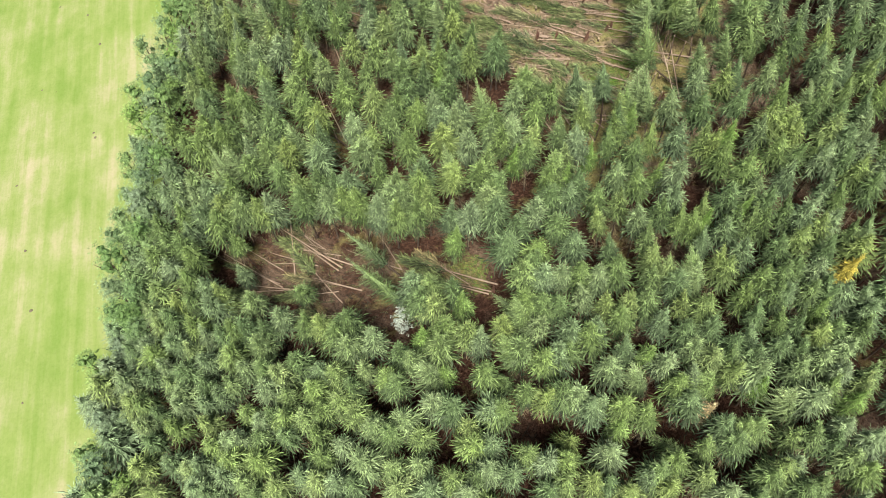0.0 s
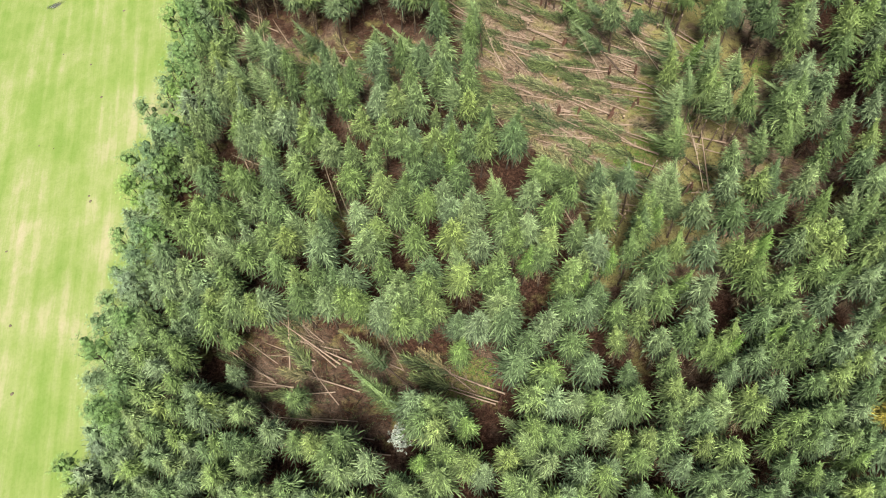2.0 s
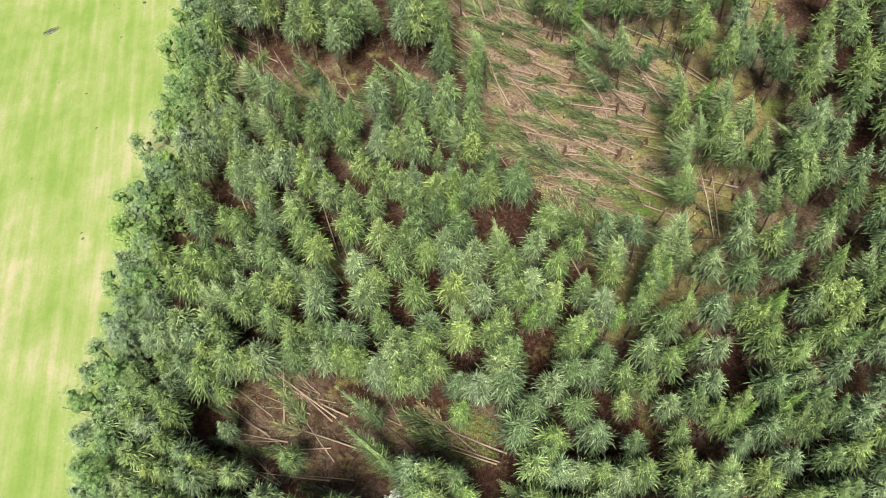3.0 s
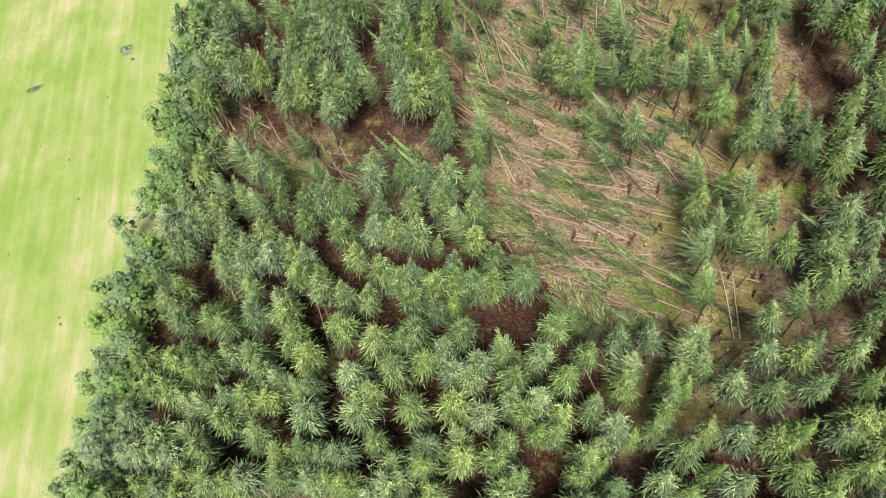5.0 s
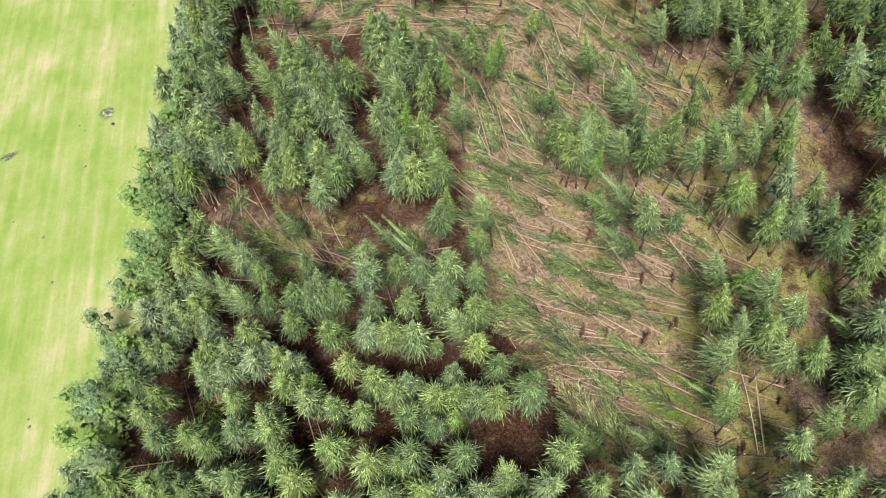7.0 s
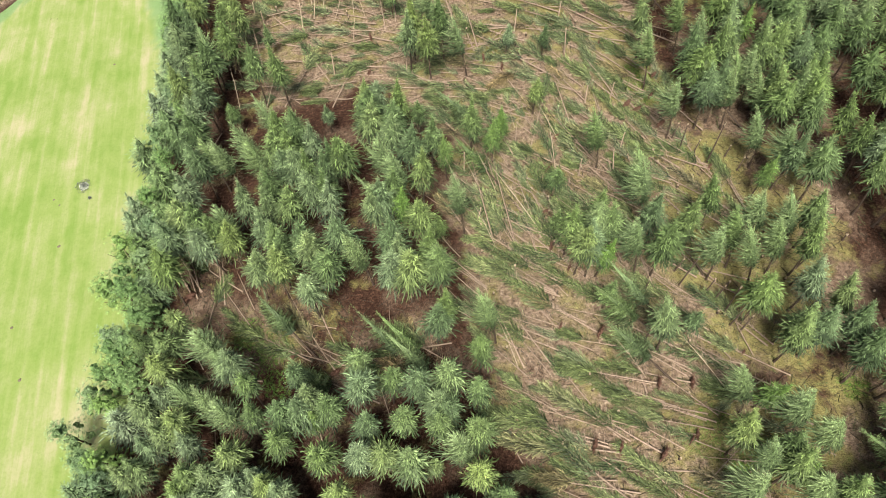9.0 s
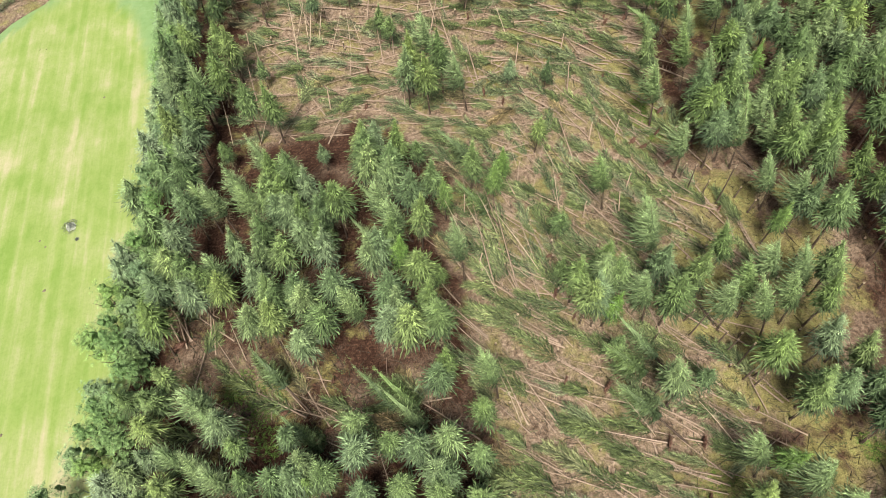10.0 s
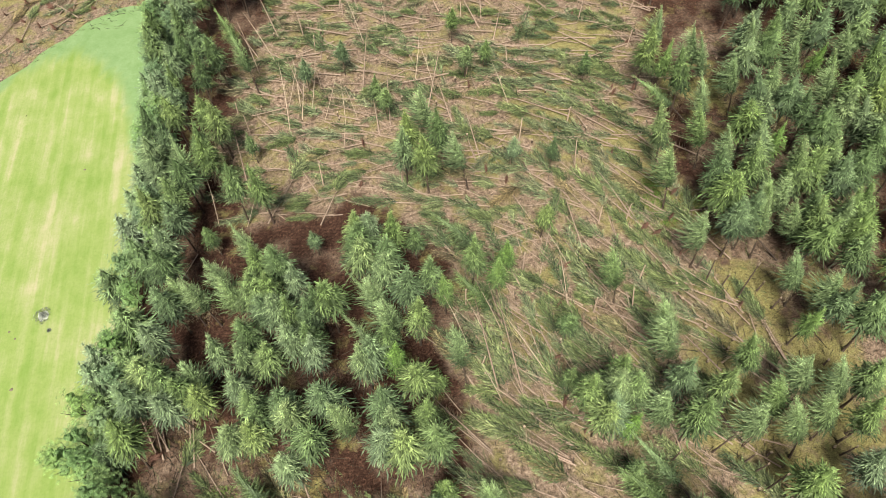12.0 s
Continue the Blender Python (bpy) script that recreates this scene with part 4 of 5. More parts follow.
for n, (x, y) in enumerate(LEANING_TIPS):
    k, tilt, az = n % 3, rng.uniform(50, 62), WIND + rng.uniform(-4, 14)
    off = 14.0 * math.sin(radians(tilt))
    lean_tree(x - off * math.cos(radians(az)), y - off * math.sin(radians(az)), lean_moulds[k] if n < 3 else copy_thing(lean_moulds[k], Matrix()), az, tilt, 1.0)
for n, (x, y) in enumerate(SMALL_SPRUCES):
    size = rng.uniform(0.60, 0.70)
    small = put(copy_thing(moulds[n % 6], Matrix()), stand_at(x, y, (size * 1.05, size * 1.05, size), rng.uniform(0, 360), rng.uniform(0, 5)))
    tagged(small, "small slender spruce still upright among thrown trees", group="small spruces")


# odd ones: light green, yellow and dead spruces
def odd_tree(places, name, material, label, group="", size=1.0):
    cv, cf, cy = spruce_crown(121 + len(name), low=0.42, radius=2.0)
    crown = mesh_of("odd_crown", cv, cf, material, fresh_lit=cy)
    first = None
    for x, y in places:
        if first is None:
            ob = first = make_tree(name, crown, trunk_meshes[0], twig_meshes[1], label, "spruce tree", group)
        else:
            ob = copy_thing(first, Matrix())
        s = size * rng.uniform(0.88, 1.05)
        put(ob, stand_at(x, y, (s, s, s), rng.uniform(0, 360), rng.uniform(0, 4)))


odd_tree(BRIGHT, "light_green_spruce", NEEDLES_BRIGHT, "light yellow-green spruce in fresh growth", "light green spruces", 0.92)
odd_tree(YELLOW, "yellow_spruce", NEEDLES_YELLOW, "spruce with yellow-orange needles among green trees")
odd_tree(DEAD, "dead_spruce", NEEDLES_DEAD, "dead spruce with pale brown dry needles", size=0.82)


# ---- broadleaved trees of the wood's edge ----
def leafy_crown(seed, height, radius, low, sprays, size):
    """A lumpy crown of leaf sprays over dense inner lumps, with gaps between them."""
    rng = random.Random(seed)
    verts, faces, fresh_lit = [], [], []
    lumps = []
    for _ in range(13):
        u = rng.uniform(0.06, 0.98)
        z = height * (low + (1 - low) * u)
        r = radius * math.sin(math.pi * (0.16 + 0.76 * u)) * rng.uniform(0.35, 0.8)
        a = rng.uniform(0, 6.283)
        lumps.append((r * math.cos(a), r * math.sin(a), z, radius * rng.uniform(0.34, 0.52)))
    lumps.append((0, 0, height * 0.86, radius * 0.5))
    for _ in range(sprays):
        x, y, z, r = rng.choice(lumps)
        az, el = rng.uniform(0, 6.283), math.asin(rng.uniform(-0.3, 1.0))
        d = r * rng.uniform(0.6, 1.0)
        root = (x + d * math.cos(az) * math.cos(el), y + d * math.sin(az) * math.cos(el), z + d * math.sin(el) * 0.9)
        frond(verts, faces, root, az, size * rng.uniform(0.6, 1.1), 0.75 * math.sin(el), 0.5, rng, width=0.34, nodes=3, sag=0.35, under=False, fresh_lit=fresh_lit)
    # Inner lumps are tinted darker than the sprays, crown shade put into colour.
    for x, y, z, r in lumps:
        at = len(verts)
        for k in range(4):
            el = -0.6 + 0.65 * k
            for i in range(7):
                q = r * rng.uniform(0.3, 0.58)
                verts.append((x + q * math.cos(el) * math.cos(0.9 * i), y + q * math.cos(el) * math.sin(0.9 * i), z + q * math.sin(el)))
                fresh_lit.append(rng.uniform(0.2, 0.5))
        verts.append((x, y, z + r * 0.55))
        fresh_lit.append(0.3)
        faces.extend((at + 21 + i, at + 21 + (i + 1) % 7, at + 28) for i in range(7))
        faces.extend((at + 7 * k + i, at + 7 * k + (i + 1) % 7, at + 7 * k + 7 + (i + 1) % 7, at + 7 * k + 7 + i) for k in range(3) for i in range(7))
    return verts, faces, fresh_lit


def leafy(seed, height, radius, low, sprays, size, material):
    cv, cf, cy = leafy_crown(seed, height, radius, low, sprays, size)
    return mesh_of("leafy_crown", cv, cf, material, fresh_lit=cy)


def limbs(seed, height, spread):
    rng = random.Random(seed)
    verts, faces = [], []
    tube(verts, faces, [(0, 0, -0.3), (0, 0, 0.4), (0.1, 0.05, height * 0.4), (0.05, 0, height * 0.8)], [0.24, 0.17, 0.13, 0.04])
    for i in range(6):
        a, z = 1.05 * i + rng.uniform(-0.3, 0.3), height * rng.uniform(0.22, 0.55)
        c, s = math.cos(a), math.sin(a)
        tube(verts, faces, [(0.06 * c, 0.06 * s, z), (spread * 0.5 * c, spread * 0.5 * s, z + 1.0), (spread * 0.8 * c, spread * 0.8 * s, z + 2.4)], [0.08, 0.055, 0.02], 5)
    return verts, faces


EDGE_LABELS = ("leafy green broadleaved tree at the edge of the meadow", "grey-green broadleaved tree overhanging the meadow's edge", "tall bushy broadleaved tree bordering the mown meadow")
edge_moulds = []
for i, (h, r) in enumerate(((10.0, 2.6), (9.2, 2.8), (11.0, 2.5), (8.0, 2.4))):
    if i % 2:
        root = new("broadleaved_tree")
        part("trunk", mesh_of("limbs", *limbs(141 + i, h, r), BARK, True), root)
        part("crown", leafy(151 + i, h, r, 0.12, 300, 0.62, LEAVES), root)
        edge_moulds.append(tagged(root, EDGE_LABELS[i % 3], "broadleaved tree", "edge trees"))
    else:
        root = new("edge_spruce")
        cv, cf, cy = spruce_crown(155 + i, height=h, low=0.10, radius=r * 1.1, gap=0.5, per=9, blunt=0.62)
        part("trunk", mesh_of("edge_trunk", *spruce_trunk(157 + i, height=h), BARK, True), root)
        part("crown", mesh_of("edge_crown", cv, cf, NEEDLES_EDGE, fresh_lit=cy), root)
        edge_moulds.append(tagged(root, "bushy blue-green spruce branched to the ground beside the meadow", "spruce tree", "edge spruces"))
for n, (x, y) in enumerate(EDGE_TREES):
    k = n % 4 if n < 4 else rng.choice((0, 1, 1, 2, 3, 3))
    ob = edge_moulds[k] if n < 4 else copy_thing(edge_moulds[k], Matrix())
    s = rng.uniform(0.88, 1.15)
    put(ob, stand_at(x, y, (s, s, s * rng.uniform(0.95, 1.1)), rng.uniform(0, 360), rng.uniform(0, 5)))
for x, y in PALE:
    root = tagged(new("whitebeam"), "small broadleaved tree with silvery white leaves", "broadleaved tree")
    part("trunk", mesh_of("limbs", *limbs(161, 8.0, 1.4), BARK, True), root)
    part("crown", leafy(163, 8.6, 1.6, 0.4, 170, 0.42, LEAVES_PALE), root)
    put(root, stand_at(x, y))

# ---- windthrow: fallen trees, stumps, stripped stems and brash ----
def laid_crown(seed, length=15.0, low=0.4, half=1.5, count=140, nodes=2):
    """The crown of a tree that lies along x: branches swept towards its tip on both sides, pressed to the ground, others standing over the stem."""
    rng = random.Random(seed)
    verts, faces, fresh_lit = [], [], []
    lop = rng.uniform(-0.2, 0.2)
    for n in range(count):
        u = ((n + rng.random()) / count) ** 0.95
        x = length * (low + (0.99 - low) * u)
        side = 1 if n % 2 else -1
        ln = half * (1.15 - 0.85 * u) * rng.uniform(0.7, 1.25) * (1 + lop * side) + 0.6
        over = n % 5 == 0
        az = side * radians(rng.uniform(0, 20) if over else rng.uniform(16, 46))
        at = len(verts)
        frond(verts, faces, (x, side * 0.05, 0.28), az, ln, rng.uniform(0.3, 0.6) if over else rng.uniform(-0.05, 0.28), 0.2, rng, width=0.11, nodes=nodes, under=False, fresh_lit=fresh_lit)
        # Scales the painted root shade and lit ends, differing at random by branch.
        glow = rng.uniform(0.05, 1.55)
        fresh_lit[at:] = [glow * v for v in fresh_lit[at:]]
        for i in range(at, len(verts)):
            v = verts[i]
            verts[i] = (v[0], v[1], max(0.05, v[2]))
    return verts, faces, fresh_lit


def fallen_trunk(seed, length=15.0, girth=0.118):
    rng = random.Random(seed)
    verts, faces = [], []
    tube(verts, faces, [(0, 0, t * length) for t in (0.0, 0.02, 0.25, 0.5, 0.75, 0.97)], [girth * r for r in (1.35, 1.15, 1.0, 0.85, 0.6, 0.2)], 6)
    faces.append(tuple(range(5, -1, -1)))
    side = rng.uniform(-1.3, 1.3)
    laid = [(z, y + side * (z / length) ** 2, 0.15 + x) for x, y, z in verts]
    stubs = []
    for _ in range(34):
        t, a, ln = rng.uniform(0.12, 0.62) * length, rng.uniform(-0.4, 3.5), rng.uniform(0.35, 1.5)
        k = len(laid) + len(stubs)
        w = (math.cos(a), math.sin(a))
        p = (t, side * (t / length) ** 2, 0.2)
        stubs.extend(((p[0] - 0.03, p[1], p[2]), (p[0] + 0.04, p[1], p[2]), (p[0] + 0.35 * ln, p[1] + w[0] * ln, max(0.03, p[2] + w[1] * ln))))
        faces.append((k, k + 1, k + 2))
    return laid + stubs, faces


def torn_twigs(seed, length=15.0):
    """Bare brown branches on the lower half of a thrown stem, swept towards its tip."""
    rng = random.Random(seed)
    verts, faces = [], []
    for n in range(54):
        t, side = length * rng.uniform(0.2, 0.66), rng.choice((-1, 1))
        ln, a = rng.uniform(0.7, 1.9), radians(rng.uniform(30, 75))
        c, s = math.cos(a), side * math.sin(a)
        up = rng.uniform(-0.12, 0.3)
        k = len(verts)
        verts.extend(((t - 0.03 * s, 0.03 * c, 0.22), (t + 0.03 * s, -0.03 * c, 0.22), (t + ln * c, ln * s, max(0.04, 0.22 + up * ln))))
        faces.append((k, k + 1, k + 2))
        for q in (0.35, 0.55, 0.75):
            k = len(verts)
            p = (t + ln * c * q, ln * s * q, max(0.05, 0.22 + up * ln * q))
            b = a * side + rng.choice((-0.7, 0.7))
            r = ln * rng.uniform(0.2, 0.4)
            verts.extend((p, (p[0] + 0.04, p[1], p[2] + 0.02), (p[0] + r * math.cos(b), p[1] + r * math.sin(b), max(0.04, p[2] + rng.uniform(-0.15, 0.1)))))
            faces.append((k, k + 1, k + 2))
    return verts, faces


def root_plate(seed, radius=0.75):
    """The torn-up disc of roots and soil at a tree's foot, standing on edge."""
    rng = random.Random(seed)
    verts, faces = [], []
    rings, sides = 3, 11
    for side in (0, 1):
        for k in range(rings + 1):
            for i in range(sides):
                a = 6.2832 * i / sides
                r = radius * k / rings * (1 + (0.42 * rng.uniform(-1, 1) if k else 0))
                x = (-0.42 if side else 0.10) * (1 - 0.75 * (k / rings) ** 2) + rng.uniform(-0.07, 0.07)
                verts.append((x, r * math.cos(a), radius * 0.72 + r * math.sin(a)))
        at = side * (rings + 1) * sides
        for k in range(rings):
            for i in range(sides):
                j = (i + 1) % sides
                quad = (at + k * sides + i, at + k * sides + j, at + (k + 1) * sides + j, at + (k + 1) * sides + i)
                faces.append(quad if side else quad[::-1])
    top = rings * sides
    for i in range(sides):
        j = (i + 1) % sides
        faces.append((top + i, top + j, top + (rings + 1) * sides + j, top + (rings + 1) * sides + i))
    for i in range(26):
        a, ln = rng.uniform(0, 6.28), rng.uniform(0.4, 1.3)
        c, s = math.cos(a), math.sin(a)
        r0 = radius * 0.7
        k = len(verts)
        b = (-0.15, r0 * c, radius * 0.72 + r0 * s)
        tip = (-0.15 + rng.uniform(-0.5, 0.3), (r0 + ln) * c, max(0.02, radius * 0.72 + (r0 + ln) * s))
        verts.extend((b, (b[0] + 0.09, b[1] - 0.07 * s, b[2] + 0.07 * c), (b[0] - 0.05, b[1] + 0.07 * s, b[2] - 0.07 * c), tip))
        faces.extend(((k, k + 1, k + 3), (k + 1, k + 2, k + 3), (k + 2, k, k + 3)))
    return verts, faces


rng = random.Random(29)
felled, LAID_CROWNS, HEAP_CROWNS, LAID_TRUNKS = [], [], [], []
for i in range(6):
    low = (0.48, 0.58, 0.52, 0.62, 0.45, 0.66)[i]
    LAID_CROWNS.append(laid_crown(201 + i, 15.0, low, (1.6, 1.3, 1.75, 1.45, 1.2, 1.6)[i]))
    LAID_TRUNKS.append(fallen_trunk(211 + i))
    HEAP_CROWNS.append(laid_crown(271 + i, 15.0, low, 1.5, 78, 2))
    felled.append((mesh_of("fallen_crown", LAID_CROWNS[i][0], LAID_CROWNS[i][1], NEEDLES_FELLED, fresh_lit=LAID_CROWNS[i][2]), mesh_of("fallen_trunk", *LAID_TRUNKS[i], BARK_FELLED, True)))
plates = [mesh_of("root_plate", *root_plate(221 + i), SOIL) for i in range(3)]
FALLEN_LABELS = ("uprooted spruce lying flat with its root plate raised", "snapped spruce lying flat with a long bare trunk")
torn = [mesh_of("torn_twigs", *torn_twigs(281 + i), TWIGS_DEAD) for i in range(3)]
fallen_moulds = []
for i in range(12):
    root = new("fallen_spruce")
    part("trunk", felled[i % 6][1], root, "bare orange-brown trunk")
    part("crown", felled[i % 6][0], root, "flattened dark green crown")
    part("twig_skirt", torn[i % 3], root, "dry brown side branches")
    if i < 6:
        part("root_plate", plates[i % 3], root, "raised plate of roots and reddish soil")
    fallen_moulds.append(tagged(root, FALLEN_LABELS[i // 6], "fallen tree", "windthrown spruces"))
used = set()


def slope_pose(x, y, azimuth, up=0.0, lift=0.0, size=1.0):
    """Lies along the ground's own slope in that direction."""
    a = radians(azimuth)
    run = 9.0
    rise = relief(x + run * math.cos(a), y + run * math.sin(a)) - relief(x, y)
    pitch = -math.degrees(math.atan2(rise, run)) - up
    turn = Matrix.Rotation(a, 3, "Z") @ Matrix.Rotation(radians(pitch), 3, "Y")
    return Matrix.LocRotScale((x, y, relief(x, y) + lift), turn.to_quaternion(), (size, size, size))


def fell(x, y, azimuth, up=0.0, kind=None):
    k = (rng.randrange(6) if rng.random() < 0.22 else 6 + rng.randrange(6)) if kind is None else kind
    ob = fallen_moulds[k] if k not in used else copy_thing(fallen_moulds[k], Matrix())
    used.add(k)
    put(ob, slope_pose(x, y, azimuth, up, rng.uniform(0.0, 0.35), rng.uniform(0.5, 1.05)))


def wind_at(x, y):
    """The way the trees were thrown, in degrees from east."""
    if y < 110:
        return float(np.interp(y, (78, 90, 102, 110), (160, 168, 152, 142)))
    if y < 150 or x > 5:
        return float(np.interp(y, (110, 135, 160, 175, 200), (142, 134, 128, 150, 165)))
    return float(np.interp(y, (150, 165, 180, 200), (172, 176, 165, 172)))


jumble = []


def scatter_fallen(poly, count, apart, spread, single=True):
    placed = []
    xs, ys = [p[0] for p in poly], [p[1] for p in poly]
    for _ in range(count * 40):
        x, y = rng.uniform(min(xs), max(xs)), rng.uniform(min(ys), max(ys))
        if len(placed) >= count or not inside(x, y, poly) or any((x - a) ** 2 + (y - b) ** 2 < apart * apart for a, b in placed):
            continue
        placed.append((x, y))
        az = wind_at(x, y) + rng.gauss(0, spread if rng.random() < 0.75 else 38)
        a = radians(az)
        back = rng.uniform(3, 9)
        x, y = x - back * math.cos(a), y - back * math.sin(a)
        if single:
            fell(x, y, az, rng.choice((0, 0, 0, 1, 3)))
        else:
            jumble.append((rng.randrange(6), slope_pose(x, y, az, rng.choice((0, 0, 2)), rng.uniform(0, 0.5), rng.uniform(0.5, 1.1)), rng.random()))


# thrown trees that lie singly: foot, way, length, root plate
THROWN_A = [
    (26.6, 91.7, 151, 16, 1), (22, 93, 142, 12, 0), (22.5, 93.2, 149, 14, 0), (19.6, 92.2, 165, 16, 0), (17.5, 92.4, 166, 16, 1),
    (19.3, 109, 149, 16, 1), (17.5, 110.5, 154, 12, 0), (13.6, 109.8, 163, 10, 1), (12.1, 109.4, 164, 10, 0), (13.8, 114.9, 158, 15, 0),
    (31.1, 102.7, 147, 10, 0), (26.9, 101.4, 172, 14, 1), (25.9, 101.3, 170, 10, 0), (37.5, 104.6, 152, 11, 0), (36.8, 103.7, 143, 14, 0),
    (31.6, 101.7, 170, 13, 1), (24, 106.4, 168, 11, 0), (33.2, 97.3, 172, 13, 0), (33.7, 95.1, 169, 10, 0), (30.5, 93.7, 151, 11, 1),
]
THROWN_B = [
    (28.7, 94.3, 149, 11, 0), (29.5, 92.4, 150, 10, 0), (12.1, 102.4, 128, 10, 0), (29.1, 98.1, 166, 11, 0), (27.4, 98.8, 162, 15, 0),
    (8, 89.9, 121, 10, 0), (13.5, 96.4, 146, 10, 0), (11.6, 97, 162, 11, 0), (21, 92.3, 163, 15, 1), (23.4, 91.3, 174, 16, 0),
    (20.9, 90.6, 173, 16, 0), (23.4, 111.8, 147, 16, 0), (24.8, 111.1, 149, 12, 0), (37.4, 105.3, 128, 10, 0), (33.6, 82.7, 154, 14, 0),
    (35.8, 84.5, 156, 13, 0), (32.3, 85.5, 152, 10, 0), (28.1, 78.8, 143, 10, 0), (36.6, 78.7, 157, 15, 0), (16.8, 84.2, 158, 10, 1),
]
THROWN_C = [
    (20.3, 88, 180, 13, 0), (23.1, 86.5, 174, 14, 0), (24.2, 90, 170, 11, 0), (30.9, 76.3, 156, 12, 0), (20.7, 75.6, 141, 10, 0),
    (23.5, 74.5, 114, 10, 0), (21.6, 73.2, 116, 12, 0), (25.1, 72.5, 130, 10, 0), (31.8, 88.2, 44, 10, 0), (43.7, 83, 161, 10, 1),
    (9, 120.8, 121, 14, 0), (15.6, 116.4, 153, 16, 0), (13.2, 115.3, 156, 15, 0), (27, 141.6, 151, 16, 0), (26.4, 142.3, 146, 14, 0),
    (33.1, 142.8, 119, 10, 0), (0.4, 125.5, 129, 11, 0), (-46.9, 191.1, 184, 13, 1), (-39.9, 179.8, 203, 10, 0), (-29.6, 177.9, 206, 12, 0),
]
THROWN_D = [
    (-22.2, 173.3, 196, 12, 1), (-22.7, 172.4, 195, 11, 0), (-17.4, 205, 218, 10, 0), (-14.1, 207.2, 188, 10, 0), (-26.9, 211.3, 167, 16, 0),
    (-32, 211, 207, 10, 0), (-30.5, 206.8, 203, 10, 0), (-39.5, 182.8, 197, 12, 0), (-15.9, 192.8, 219, 10, 0), (-16.1, 190.4, 213, 10, 0),
    (-34.2, 208.9, 234, 10, 0), (-39.1, 204.1, 182, 10, 0), (-36.6, 164.2, 179, 10, 0), (-37.8, 163.2, 168, 10, 0), (-21.3, 163.5, 165, 10, 1),
    (-23.3, 163.3, 197, 11, 0), (-23.6, 161.4, 196, 11, 0), (-34.3, 167.5, 184, 10, 0), (-23.8, 157, 185, 10, 0), (-14.3, 168.3, 197, 10, 0),
]
THROWN_E = [
    (-8, 206.8, 192, 14, 0), (-8.1, 209, 168, 10, 0), (4.5, 205.4, 170, 12, 0), (12.7, 204.8, 170, 11, 0), (11.1, 209.5, 181, 12, 0),
    (18.4, 209.7, 150, 10, 0), (29.2, 203.7, 155, 13, 0), (32.3, 200.9, 138, 11, 0), (34.2, 207.8, 136, 10, 0), (32.4, 199.9, 150, 10, 0),
    (23.1, 195.1, 176, 11, 0), (28.4, 193.3, 184, 10, 0), (31, 187.1, 153, 12, 0), (24.7, 184.5, 140, 11, 1), (28.5, 185.7, 151, 12, 1),
    (20, 183.8, 113, 13, 0), (16, 178.7, 150, 16, 0), (19, 175.9, 115, 10, 0), (30.1, 170.9, 128, 15, 0), (14.1, 171.2, 131, 12, 0),
]
THROWN_F = [
    (6.2, 167.6, 141, 12, 0), (3.2, 167.7, 121, 10, 0), (4.5, 163.9, 169, 12, 1), (8.6, 161.2, 166, 10, 0), (13.3, 159, 190, 10, 0),
    (8.9, 155.3, 172, 10, 0), (5.1, 151.9, 168, 10, 0), (0.1, 159.6, 192, 10, 0), (19.7, 154.9, 126, 11, 0), (27, 153.7, 133, 16, 1),
    (28.9, 152.5, 123, 16, 1), (31.3, 155.4, 141, 12, 1), (32.4, 160.5, 133, 13, 1), (32.8, 162, 117, 10, 0), (24.1, 164.5, 131, 10, 0),
    (16.8, 165.4, 100, 10, 0), (19.4, 158.4, 133, 10, 0), (22.9, 148.5, 143, 10, 0), (18.7, 148.9, 118, 12, 0), (21.4, 144, 137, 13, 0),
]
THROWN_G = [
    (20.6, 145.2, 142, 10, 0), (30.5, 145.1, 118, 10, 0), (29.6, 145.7, 126, 10, 0), (29.1, 140.7, 150, 10, 0), (28.5, 140.3, 148, 10, 0),
    (21.5, 140.1, 135, 11, 0), (16.3, 139.2, 150, 11, 0), (17.1, 138.2, 145, 10, 0), (22, 132.2, 144, 14, 0), (24.6, 137.8, 153, 10, 0),
    (24, 136.3, 152, 10, 0), (20.1, 131.9, 137, 10, 0), (28.8, 129.6, 145, 12, 1), (19.4, 130.8, 137, 10, 0), (20.6, 126, 138, 10, 0),
    (31.5, 137.3, 150, 10, 0), (32.9, 135.9, 155, 10, 0), (35.9, 132.3, 152, 10, 0), (9.5, 121.3, 122, 16, 0), (11.6, 119, 140, 16, 0),
]
THROWN_H = [
    (7.3, 119.9, 178, 10, 0), (12.9, 115.9, 156, 12, 0), (2.3, 116.4, 144, 11, 0), (17.8, 116.1, 146, 10, 0), (-1.8, 121.9, 133, 10, 0),
    (9.3, 137, 209, 10, 0), (29.6, 124.9, 102, 10, 1), (32.2, 125.8, 164, 10, 1), (-37, 155.3, 74, 16, 0), (-27.4, 154.6, 76, 12, 0),
    (-48.3, 149.1, 255, 10, 0), (-0.9, 168.4, 109, 14, 0), (-0.8, 185.2, 109, 10, 0), (11.3, 125.6, 122, 14, 0), (23.1, 67.9, 113.3, 15, 0),
    (24.8, 68.9, 110.4, 13, 0), (20.1, 67.2, 114.7, 14, 0), (32.8, 71.8, 132.8, 10, 0), (27.2, 70.4, 129.9, 11, 0), (21.5, 73.6, 116.5, 12, 0),
    (26.4, 74.6, 120.6, 13, 0), (19.7, 75.5, 123, 12, 0), (24.4, 77.6, 123.3, 12, 0), (30.5, 84.4, 140.4, 13, 0), (26.2, 80.1, 144.3, 13, 0),
    (36, 97.2, 163.9, 10, 0), (39.6, 83, 94.3, 9, 0),
]
